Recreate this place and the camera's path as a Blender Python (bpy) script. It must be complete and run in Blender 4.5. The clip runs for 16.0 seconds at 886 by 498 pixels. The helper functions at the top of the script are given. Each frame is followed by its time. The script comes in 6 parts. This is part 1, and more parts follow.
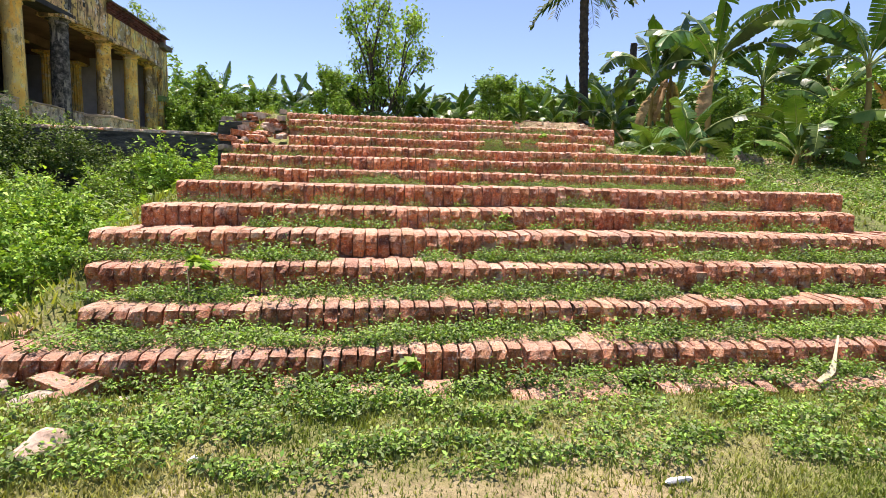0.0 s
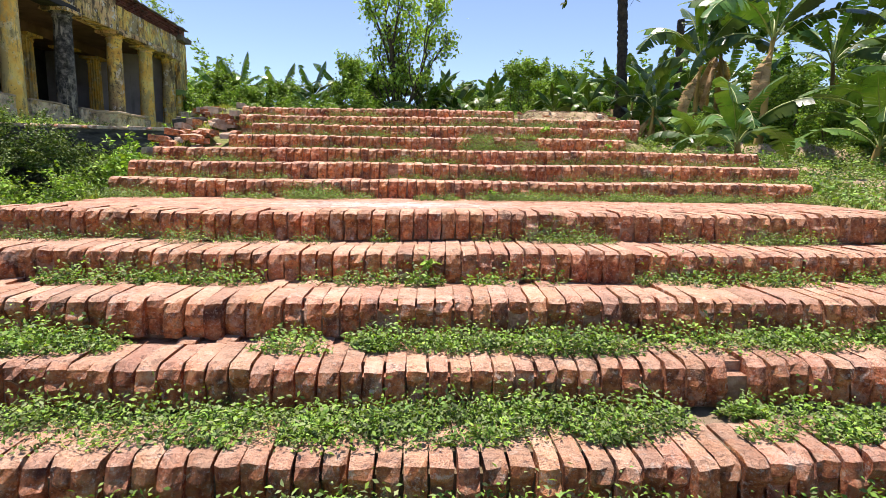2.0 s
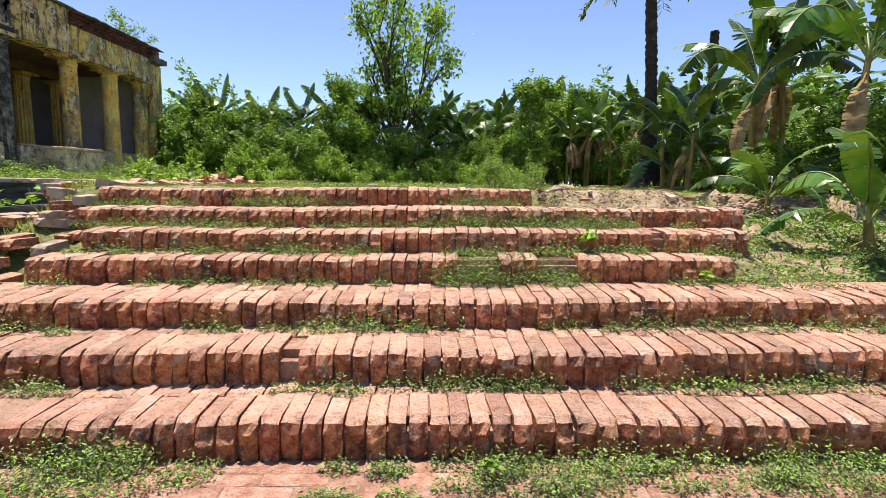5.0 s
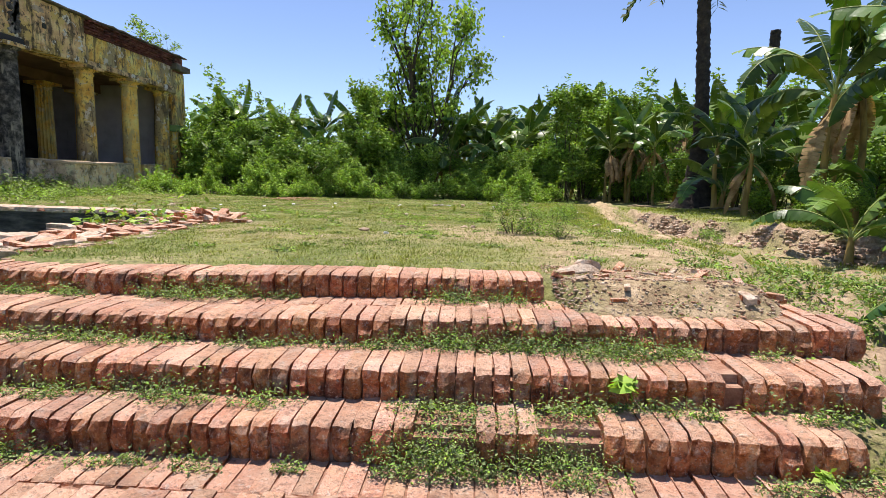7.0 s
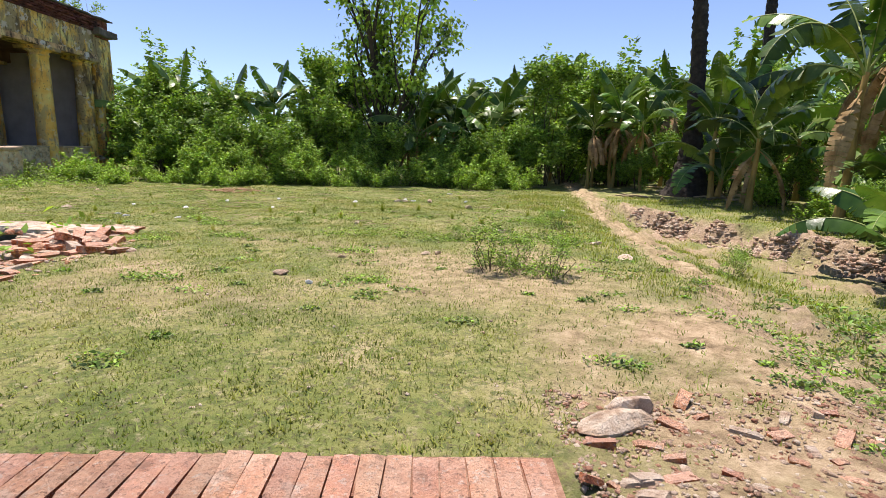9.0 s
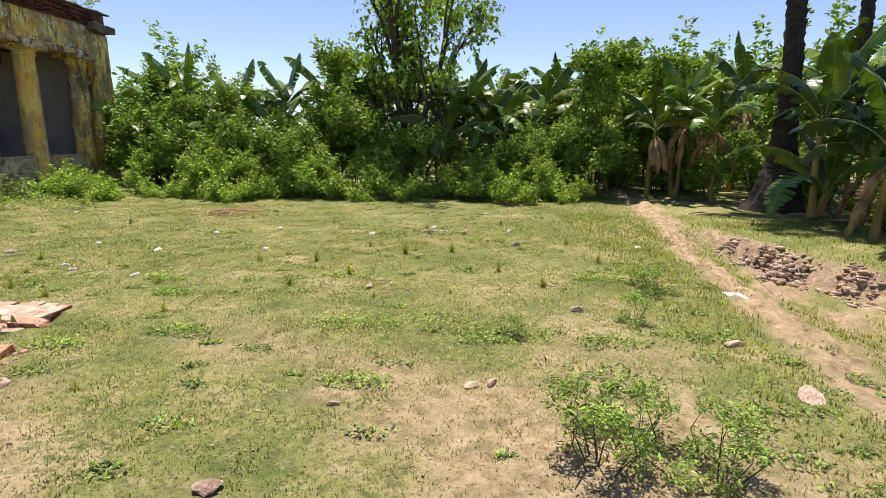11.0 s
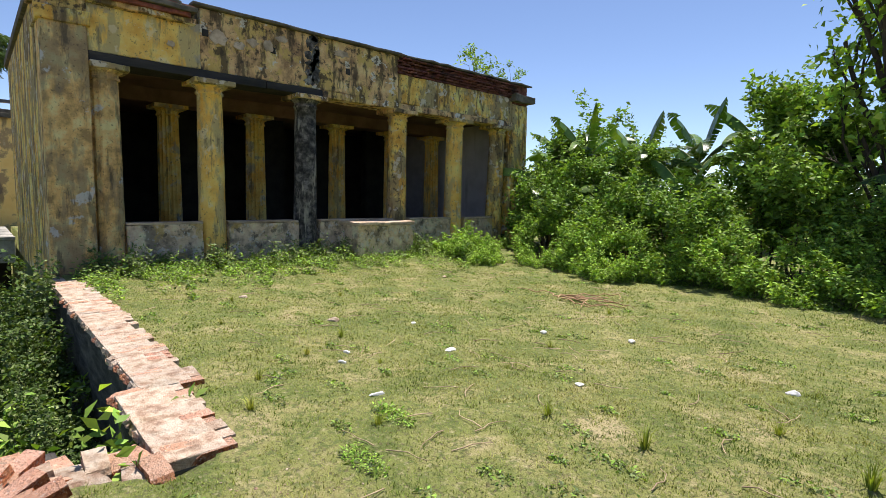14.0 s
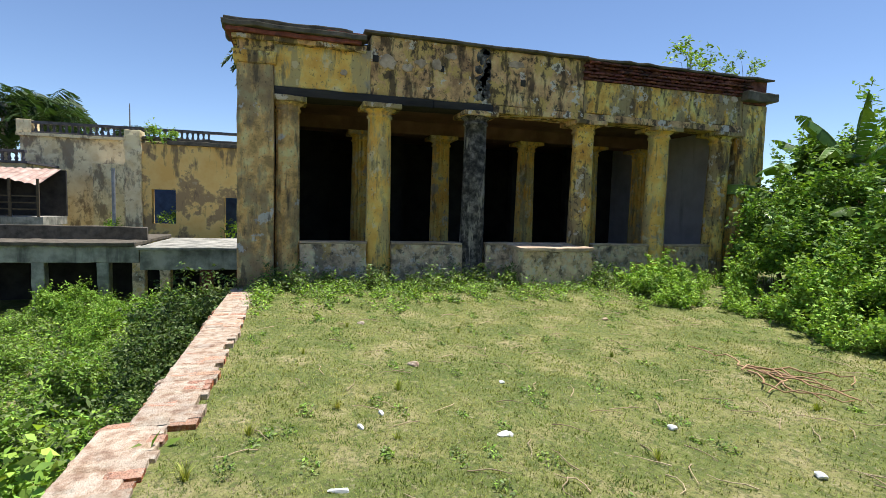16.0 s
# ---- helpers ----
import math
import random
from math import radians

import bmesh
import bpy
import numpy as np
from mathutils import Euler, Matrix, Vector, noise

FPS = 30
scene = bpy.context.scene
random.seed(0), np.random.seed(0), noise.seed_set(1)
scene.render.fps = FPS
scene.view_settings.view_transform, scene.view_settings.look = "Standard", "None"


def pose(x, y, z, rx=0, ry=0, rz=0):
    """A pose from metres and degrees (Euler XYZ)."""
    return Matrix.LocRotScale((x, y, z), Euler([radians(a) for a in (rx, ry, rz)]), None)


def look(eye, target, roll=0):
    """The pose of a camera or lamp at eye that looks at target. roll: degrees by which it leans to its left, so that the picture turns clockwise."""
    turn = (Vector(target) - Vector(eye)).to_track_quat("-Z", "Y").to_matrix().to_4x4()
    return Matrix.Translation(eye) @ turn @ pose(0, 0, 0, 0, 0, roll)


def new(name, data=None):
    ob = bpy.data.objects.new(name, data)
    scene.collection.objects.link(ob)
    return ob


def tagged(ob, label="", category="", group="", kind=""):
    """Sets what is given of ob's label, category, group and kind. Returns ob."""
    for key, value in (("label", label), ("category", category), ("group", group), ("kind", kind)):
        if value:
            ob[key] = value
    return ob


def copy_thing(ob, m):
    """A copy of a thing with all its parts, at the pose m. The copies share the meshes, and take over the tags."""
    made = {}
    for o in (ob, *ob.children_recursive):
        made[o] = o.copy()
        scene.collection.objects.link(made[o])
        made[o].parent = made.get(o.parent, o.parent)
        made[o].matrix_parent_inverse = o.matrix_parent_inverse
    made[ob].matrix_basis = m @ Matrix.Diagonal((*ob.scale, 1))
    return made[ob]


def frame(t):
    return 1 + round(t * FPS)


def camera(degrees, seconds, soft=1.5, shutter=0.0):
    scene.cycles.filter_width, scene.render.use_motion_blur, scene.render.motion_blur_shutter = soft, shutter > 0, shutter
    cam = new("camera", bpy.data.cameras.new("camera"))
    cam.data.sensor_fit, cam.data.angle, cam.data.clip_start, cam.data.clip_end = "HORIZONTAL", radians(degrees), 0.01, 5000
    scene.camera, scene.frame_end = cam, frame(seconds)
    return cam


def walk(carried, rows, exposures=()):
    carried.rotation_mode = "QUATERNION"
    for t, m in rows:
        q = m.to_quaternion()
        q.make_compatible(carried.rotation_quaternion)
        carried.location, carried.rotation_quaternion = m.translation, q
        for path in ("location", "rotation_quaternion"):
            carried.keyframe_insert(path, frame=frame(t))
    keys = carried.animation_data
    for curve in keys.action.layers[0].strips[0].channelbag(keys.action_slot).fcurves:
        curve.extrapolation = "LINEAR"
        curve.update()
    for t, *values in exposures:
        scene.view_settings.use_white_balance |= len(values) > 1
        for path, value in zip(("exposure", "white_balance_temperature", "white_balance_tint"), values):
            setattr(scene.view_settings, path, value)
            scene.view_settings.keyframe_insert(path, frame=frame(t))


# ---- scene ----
cam = camera(81.0, 16.0, soft=0.6)
PATH = [
    (0, (0.043, 0.215, 1.29), (0.288, 2.185, 1.044), 2.1),
    (0.5, (0.323, 0.364, 1.27), (0.532, 2.335, 1.001), 2.6),
    (1, (0.625, 0.681, 1.285), (0.782, 2.657, 1.015), 2.3),
    (1.5, (0.833, 1.071, 1.386), (0.927, 3.049, 1.104), 1.9),
    (2, (0.965, 1.539, 1.523), (1.044, 3.516, 1.23), 1.6),
    (2.5, (1.074, 2.046, 1.653), (1.151, 4.023, 1.361), 1.5),
    (3, (1.141, 2.65, 1.759), (1.203, 4.629, 1.48), 1.3),
    (3.5, (1.21, 3.095, 1.928), (1.256, 5.078, 1.671), 1.1),
    (4, (1.247, 3.504, 2.086), (1.271, 5.488, 1.838), 1.2),
    (4.5, (1.301, 3.85, 2.229), (1.332, 5.834, 1.984), 1.2),
    (5, (1.327, 4.22, 2.381), (1.364, 6.203, 2.126), 1.1),
    (5.2, (1.361, 4.355, 2.474), (1.402, 6.335, 2.197), 1.0),
    (7.3, (1.729, 5.702, 2.893), (1.61, 7.681, 2.632), 1.7),
    (7.5, (1.752, 5.865, 2.895), (1.63, 7.844, 2.633), 1.8),
    (8, (1.8, 6.359, 2.97), (1.704, 8.337, 2.69), 1.8),
    (8.5, (1.768, 6.772, 3.098), (1.724, 8.747, 2.785), 1.4),
    (8.7, (1.77, 6.95, 3.177), (1.772, 8.922, 2.84), 1.3),
    (10.8, (1.589, 9.135, 3.689), (1.526, 11.085, 3.251), 0.6),
    (11, (1.565, 9.344, 3.739), (1.467, 11.297, 3.319), 0.5),
    (11.5, (1.601, 9.83, 3.741), (1.325, 11.776, 3.371), 1.1),
    (12, (1.575, 10.309, 3.759), (1.022, 12.203, 3.431), 1.4),
    (12.5, (1.466, 10.812, 3.761), (0.597, 12.589, 3.471), 1.4),
    (13, (1.404, 11.28, 3.783), (0.302, 12.929, 3.523), 1.4),
    (13.5, (1.245, 11.8, 3.789), (-0.038, 13.316, 3.557), 1.2),
    (14, (1.143, 12.332, 3.788), (-0.328, 13.672, 3.584), 1.2),
    (14.5, (1.023, 12.864, 3.802), (-0.65, 13.946, 3.628), 1.2),
    (15, (0.971, 13.344, 3.815), (-0.832, 14.196, 3.658), 1.5),
    (15.5, (0.929, 13.833, 3.842), (-0.948, 14.506, 3.679), 2.0),
    (16, (0.861, 14.296, 3.88), (-1.055, 14.848, 3.727), 1.6),
]
walk(cam, [(t, look(eye, target, roll)) for t, eye, target, roll in PATH], [(0.0, 1.12, 6750, 25), (4.0, 0.93, 6600, 18), (8.0, 0.80, 6550, 20), (11.5, 0.76, 6850, 24), (16.0, 0.64, 6250, 12)])

# ---- light ----
SUN_EL, SUN_AZ = 74.0, -14.0  # degrees; azimuth from +y towards +x
sun_dir = Vector((math.sin(radians(SUN_AZ)) * math.cos(radians(SUN_EL)), math.cos(radians(SUN_AZ)) * math.cos(radians(SUN_EL)), math.sin(radians(SUN_EL))))
sun = new("sun", bpy.data.lights.new("sun", "SUN"))
sun.data.energy, sun.data.angle, sun.data.color = 5.0, radians(0.6), (1.0, 0.95, 0.86)
sun.matrix_world = look((0, 0, 0), -sun_dir)
world = bpy.data.worlds.new("sky")
scene.world = world
world.use_nodes = True
wn = world.node_tree.nodes
wn.clear()
sky = wn.new("ShaderNodeTexSky")
sky.sky_type, sky.sun_disc = "NISHITA", False
sky.sun_elevation, sky.sun_rotation = radians(SUN_EL), radians(SUN_AZ)
sky.altitude, sky.air_density, sky.dust_density, sky.ozone_density = 2500, 1.0, 0.4, 2.2
bg, wout = wn.new("ShaderNodeBackground"), wn.new("ShaderNodeOutputWorld")
bg.inputs["Strength"].default_value = 0.108
world.node_tree.links.new(sky.outputs[0], bg.inputs[0])
world.node_tree.links.new(bg.outputs[0], wout.inputs[0])

rng = np.random.default_rng(7)


# ---- materials ----
def ramp(nt, stops):
    n = nt.nodes.new("ShaderNodeValToRGB")
    e = n.color_ramp.elements
    while len(e) < len(stops):
        e.new(0.5)
    for k, (p, c) in enumerate(stops):
        e[k].position, e[k].color = p, (*c, 1)
    return n


def tex_noise(nt, pos, scale, detail=5.0, rough=0.6, stretch=(1, 1, 1)):
    m = nt.nodes.new("ShaderNodeMapping")
    m.inputs["Scale"].default_value = stretch
    nt.links.new(pos, m.inputs["Vector"])
    n = nt.nodes.new("ShaderNodeTexNoise")
    n.inputs["Scale"].default_value, n.inputs["Detail"].default_value, n.inputs["Roughness"].default_value = scale, detail, rough
    nt.links.new(m.outputs[0], n.inputs["Vector"])
    return n.outputs["Fac"]


def span(nt, value, lo, hi, a=0.0, b=1.0):
    n = nt.nodes.new("ShaderNodeMapRange")
    n.inputs["From Min"].default_value, n.inputs["From Max"].default_value = lo, hi
    n.inputs["To Min"].default_value, n.inputs["To Max"].default_value = a, b
    nt.links.new(value, n.inputs["Value"])
    return n.outputs[0]


def blend(nt, fac, a, b, mode="MIX"):
    n = nt.nodes.new("ShaderNodeMix")
    n.data_type, n.blend_type = "RGBA", mode
    if isinstance(fac, (int, float)):
        n.inputs[0].default_value = fac
    else:
        nt.links.new(fac, n.inputs[0])
    for socket, v in ((n.inputs[6], a), (n.inputs[7], b)):
        if isinstance(v, tuple):
            socket.default_value = (*v, 1)
        else:
            nt.links.new(v, socket)
    return n.outputs[2]


def mk(name, stops, scale=3.0, rough=0.9, bump=0.3, bscale=40.0, rand="", vary=0.3, over=(), stretch=(1, 1, 1), leaf=0.0, metal=0.0, space="pos", depth=0.01, dust_and_sun=None, attr=None, last=(), splash=None):
    """A weathered surface: a colour ramp on noise, overlaid stains (colour, scale, lo, hi, amount, stretch), per-piece variation, bump."""
    mat = bpy.data.materials.new(name)
    mat.use_nodes = True
    nt = mat.node_tree
    b = nt.nodes["Principled BSDF"]
    if space == "pos":
        pos = nt.nodes.new("ShaderNodeNewGeometry").outputs["Position"]
    else:
        pos = nt.nodes.new("ShaderNodeTexCoord").outputs["Object"]
    r = ramp(nt, stops)
    nt.links.new(tex_noise(nt, pos, scale, 6, 0.62, stretch), r.inputs[0])
    col = r.outputs[0]
    for c, sc, lo, hi, amount, st in over:
        col = blend(nt, span(nt, tex_noise(nt, pos, sc, 7, 0.65, st), lo, hi, 0, amount), col, c)
    # upward faces turn paler: settled dust plus sunlit brightness put into the colour
    if dust_and_sun:
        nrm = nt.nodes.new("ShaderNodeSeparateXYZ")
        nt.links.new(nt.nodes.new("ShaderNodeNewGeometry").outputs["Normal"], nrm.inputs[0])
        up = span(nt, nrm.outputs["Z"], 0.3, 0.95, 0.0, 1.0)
        patch = span(nt, tex_noise(nt, pos, 5.0, 6, 0.7), 0.36, 0.6, 0.55, dust_and_sun[1])
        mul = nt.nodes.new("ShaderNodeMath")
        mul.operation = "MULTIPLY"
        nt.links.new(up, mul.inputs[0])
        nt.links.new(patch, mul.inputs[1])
        col = blend(nt, mul.outputs[0], col, dust_and_sun[0])
    for c, sc, lo, hi, amount, st in last:
        col = blend(nt, span(nt, tex_noise(nt, pos, sc, 7, 0.65, st), lo, hi, 0, amount), col, c)
    if splash:
        sx, sy, rx, ry, c = splash
        mp = nt.nodes.new("ShaderNodeMapping")
        mp.inputs["Location"].default_value, mp.inputs["Scale"].default_value = (-sx / rx, -sy / ry, 0), (1 / rx, 1 / ry, 0)
        nt.links.new(pos, mp.inputs["Vector"])
        ln = nt.nodes.new("ShaderNodeVectorMath")
        ln.operation = "LENGTH"
        nt.links.new(mp.outputs[0], ln.inputs[0])
        inner = span(nt, ln.outputs["Value"], 0.15, 1.1, 0.17, -0.22)
        sm = nt.nodes.new("ShaderNodeMath")
        nt.links.new(inner, sm.inputs[0])
        nt.links.new(tex_noise(nt, pos, 5.5, 8, 0.7, (1, 1.9, 1)), sm.inputs[1])
        col = blend(nt, span(nt, sm.outputs[0], 0.46, 0.60, 0, 0.7), col, (0.44, 0.38, 0.32))
        sm2 = nt.nodes.new("ShaderNodeMath")
        nt.links.new(inner, sm2.inputs[0])
        nt.links.new(tex_noise(nt, pos, 13, 6, 0.6, (1, 1.6, 1)), sm2.inputs[1])
        col = blend(nt, span(nt, sm2.outputs[0], 0.575, 0.66, 0, 0.8), col, c)
    if attr:
        at = nt.nodes.new("ShaderNodeAttribute")
        at.attribute_name = attr[0]
        col = blend(nt, at.outputs["Fac"], col, attr[1](nt, pos))
    if rand:
        src = nt.nodes.new("ShaderNodeObjectInfo").outputs["Random"] if rand == "object" else nt.nodes.new("ShaderNodeNewGeometry").outputs["Random Per Island"]
        hsv = nt.nodes.new("ShaderNodeHueSaturation")
        nt.links.new(span(nt, src, 0, 1, 1 - vary, 1 + vary), hsv.inputs["Value"])
        wn_ = nt.nodes.new("ShaderNodeTexWhiteNoise")
        wn_.noise_dimensions = "1D"
        nt.links.new(src, wn_.inputs["W"])
        nt.links.new(span(nt, wn_.outputs["Value"], 0, 1, 0.5 - 0.028 * vary, 0.5 + 0.028 * vary), hsv.inputs["Hue"])
        nt.links.new(col, hsv.inputs["Color"])
        col = hsv.outputs[0]
    nt.links.new(col, b.inputs["Base Color"])
    b.inputs["Roughness"].default_value, b.inputs["Metallic"].default_value = rough, metal
    b.inputs["Specular IOR Level"].default_value = 0.3
    if bump:
        bn = nt.nodes.new("ShaderNodeBump")
        bn.inputs["Strength"].default_value, bn.inputs["Distance"].default_value = bump, depth
        nt.links.new(tex_noise(nt, pos, bscale, 8, 0.7, stretch), bn.inputs["Height"])
        nt.links.new(bn.outputs[0], b.inputs["Normal"])
    if leaf:
        tr = nt.nodes.new("ShaderNodeBsdfTranslucent")
        nt.links.new(blend(nt, 1.0, col, (1.0, 1.0, 0.35), "MULTIPLY"), tr.inputs["Color"])
        mx = nt.nodes.new("ShaderNodeMixShader")
        mx.inputs[0].default_value = leaf
        nt.links.new(b.outputs[0], mx.inputs[1])
        nt.links.new(tr.outputs[0], mx.inputs[2])
        nt.links.new(mx.outputs[0], nt.nodes["Material Output"].inputs["Surface"])
    return mat


U = (1, 1, 1)
STREAK = (1, 1, 0.12)
# the pale top tint holds both dust and painted sunlight on the treads
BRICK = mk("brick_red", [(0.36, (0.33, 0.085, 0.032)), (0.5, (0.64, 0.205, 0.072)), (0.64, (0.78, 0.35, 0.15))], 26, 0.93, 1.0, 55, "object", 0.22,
           over=((((0.06, 0.032, 0.028)), 7.0, 0.52, 0.64, 0.75, U), ((0.14, 0.07, 0.05), 1.3, 0.54, 0.64, 0.35, U), ((0.52, 0.40, 0.32), 30, 0.61, 0.70, 0.6, U)), depth=0.045, dust_and_sun=((0.82, 0.51, 0.35), 0.95), last=(((0.20, 0.105, 0.07), 13, 0.56, 0.64, 0.5, U), ((0.78, 0.66, 0.54), 31, 0.58, 0.66, 0.6, U), ((0.80, 0.68, 0.55), 8, 0.57, 0.65, 0.35, U), ((0.42, 0.28, 0.20), 2.1, 0.55, 0.66, 0.25, U), ((0.16, 0.085, 0.06), 55, 0.56, 0.66, 0.6, U), ((0.86, 0.62, 0.46), 80, 0.57, 0.66, 0.5, U)))
BRICK_FACADE = mk("brick_facade", [(0.3, (0.09, 0.03, 0.022)), (0.6, (0.22, 0.075, 0.05)), (0.8, (0.30, 0.16, 0.11))], 7, 0.95, 0.8, 40, "object", 0.35, over=(((0.03, 0.026, 0.022), 2.5, 0.5, 0.66, 0.8, U),), depth=0.02)
BRICK_PALE = mk("brick_dusty", [(0.36, (0.36, 0.235, 0.155)), (0.5, (0.54, 0.41, 0.295)), (0.64, (0.65, 0.55, 0.43))], 12, 0.95, 1.0, 50, "object", 0.18, over=(((0.20, 0.13, 0.09), 5, 0.55, 0.65, 0.5, U), ((0.56, 0.48, 0.385), 3, 0.48, 0.58, 0.5, U)), depth=0.03)
PAVER = mk("paving_brick", [(0.36, (0.43, 0.20, 0.125)), (0.5, (0.58, 0.315, 0.205)), (0.64, (0.66, 0.42, 0.30))], 14, 0.92, 1.0, 60, "object", 0.16, over=(((0.62, 0.52, 0.43), 0.9, 0.56, 0.66, 0.25, U), ((0.36, 0.30, 0.26), 1.2, 0.58, 0.70, 0.35, U), ((0.30, 0.13, 0.08), 17, 0.56, 0.66, 0.6, U), ((0.24, 0.12, 0.085), 60, 0.56, 0.66, 0.5, U), ((0.72, 0.52, 0.40), 85, 0.58, 0.66, 0.5, U)), depth=0.03, splash=(0.72, 5.28, 1.6, 0.68, (0.70, 0.65, 0.55)))
BRICKDUST = mk("brick_dust", [(0.36, (0.30, 0.14, 0.085)), (0.5, (0.46, 0.25, 0.16)), (0.64, (0.60, 0.40, 0.28))], 9, 0.98, 1.0, 60, depth=0.03)
MORTAR = mk("earth_mortar", [(0.36, (0.30, 0.18, 0.12)), (0.5, (0.48, 0.335, 0.235)), (0.64, (0.62, 0.49, 0.375))], 7, 0.98, 1.0, 60, depth=0.03)
PLASTER = mk("yellow_plaster", [(0.36, (0.663, 0.337, 0.065)), (0.5, (0.840, 0.550, 0.132)), (0.64, (0.840, 0.725, 0.263))], 2.6, 0.92, 0.9, 34,
             over=(((0.33, 0.25, 0.14), 1.8, 0.47, 0.53, 0.85, (1, 1, 0.45)), ((0.11, 0.075, 0.042), 4.2, 0.51, 0.58, 0.8, (1, 1, 0.2)), ((0.64, 0.56, 0.44), 3.1, 0.575, 0.60, 0.85, U), ((0.07, 0.055, 0.045), 11, 0.56, 0.62, 0.75, U)), depth=0.035)
PLASTER_CLEAN = mk("yellow_plaster_clean", [(0.36, (0.747, 0.402, 0.083)), (0.5, (0.840, 0.547, 0.137)), (0.64, (0.840, 0.658, 0.225))], 2.2, 0.9, 0.7, 30,
                   over=(((0.42, 0.34, 0.18), 2.6, 0.51, 0.57, 0.75, (1, 1, 0.3)), ((0.17, 0.13, 0.08), 5.5, 0.56, 0.62, 0.7, (1, 1, 0.2)), ((0.74, 0.63, 0.40), 3.4, 0.565, 0.60, 0.6, U), ((0.30, 0.29, 0.27), 1.3, 0.58, 0.62, 0.65, U), ((0.10, 0.08, 0.06), 15, 0.60, 0.65, 0.7, U)), depth=0.025)
PLASTER_GREY = mk("stained_plaster", [(0.36, (0.391, 0.226, 0.113)), (0.5, (0.753, 0.471, 0.219)), (0.64, (0.840, 0.633, 0.296))], 3.4, 0.93, 1.0, 30,
                  over=(((0.66, 0.46, 0.14), 1.6, 0.50, 0.54, 0.8, U), ((0.085, 0.06, 0.038), 4.0, 0.50, 0.57, 0.85, (1, 1, 0.3)), ((0.74, 0.68, 0.58), 2.4, 0.59, 0.605, 0.9, U), ((0.07, 0.05, 0.036), 7, 0.55, 0.61, 0.85, U)), depth=0.04)
PLASTER_BLACK = mk("black_mould_plaster", [(0.36, (0.026, 0.024, 0.023)), (0.5, (0.084, 0.076, 0.070)), (0.64, (0.240, 0.216, 0.192))], 8, 0.9, 1.0, 40, over=(((0.48, 0.43, 0.35), 5.0, 0.56, 0.62, 0.65, (1, 1, 0.2)),), depth=0.035)
PILASTER = mk("pitted_plaster", [(0.36, (0.437, 0.270, 0.110)), (0.5, (0.805, 0.510, 0.199)), (0.64, (0.840, 0.705, 0.337))], 4.0, 0.95, 1.0, 22,
              over=(((0.25, 0.20, 0.135), 2.1, 0.48, 0.56, 0.65, (1, 1, 0.35)), ((0.64, 0.64, 0.63), 1.7, 0.60, 0.63, 0.8, U), ((0.12, 0.09, 0.06), 19, 0.585, 0.64, 0.6, U), ((0.07, 0.06, 0.05), 4.5, 0.56, 0.63, 0.7, (1, 1, 0.25))), depth=0.045)
LOWWALL = mk("parapet_plaster", [(0.36, (0.403, 0.292, 0.199)), (0.5, (0.744, 0.553, 0.373)), (0.64, (0.840, 0.747, 0.510))], 4.2, 0.95, 1.0, 28,
             over=(((0.12, 0.10, 0.085), 2.6, 0.50, 0.60, 0.7, U), ((0.05, 0.042, 0.036), 6.5, 0.56, 0.63, 0.7, U), ((0.58, 0.37, 0.11), 2.1, 0.56, 0.60, 0.65, U), ((0.70, 0.64, 0.58), 7, 0.56, 0.60, 0.65, U)), depth=0.045)
COPING = mk("bare_coping", [(0.36, (0.300, 0.224, 0.157)), (0.5, (0.475, 0.358, 0.252)), (0.64, (0.650, 0.504, 0.361))], 3, 0.95, 0.7, 30, over=(((0.08, 0.07, 0.06), 3, 0.6, 0.7, 0.6, U),), depth=0.02)
INNER = mk("inner_plaster", [(0.3, (0.42, 0.40, 0.43)), (0.6, (0.55, 0.53, 0.56))], 2, 0.9, 0.3, 20, over=(((0.08, 0.07, 0.07), 1.5, 0.6, 0.72, 0.6, STREAK),))
# near-black colour carries the shade of deep rooms and recesses
SHADE_BLACK = mk("shade_black_plaster", [(0.3, (0.02, 0.018, 0.017)), (0.6, (0.05, 0.045, 0.04))], 2, 0.95, 0.3, 20)
CEILING = mk("ceiling_plaster", [(0.3, (0.14, 0.075, 0.055)), (0.6, (0.24, 0.14, 0.10))], 2, 0.9, 0.3, 20)
TIMBER = mk("charred_lintel", [(0.3, (0.012, 0.011, 0.011)), (0.6, (0.045, 0.04, 0.036)), (0.8, (0.12, 0.10, 0.08))], 4, 0.85, 0.6, 30, stretch=(1, 0.2, 1))
ROOFTOP = mk("mossy_roof", [(0.3, (0.05, 0.045, 0.035)), (0.6, (0.14, 0.12, 0.09))], 4, 0.97, 0.7, 30)
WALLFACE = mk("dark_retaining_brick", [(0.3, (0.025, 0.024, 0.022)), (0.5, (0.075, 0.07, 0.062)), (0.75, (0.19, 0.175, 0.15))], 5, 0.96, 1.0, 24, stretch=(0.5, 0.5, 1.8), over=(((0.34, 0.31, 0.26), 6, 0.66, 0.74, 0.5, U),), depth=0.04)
CONCRETE = mk("grey_beam", [(0.36, (0.156, 0.150, 0.130)), (0.5, (0.286, 0.280, 0.240)), (0.64, (0.442, 0.416, 0.358))], 2, 0.9, 0.4, 30, over=(((0.05, 0.05, 0.045), 1.7, 0.57, 0.7, 0.8, STREAK),))
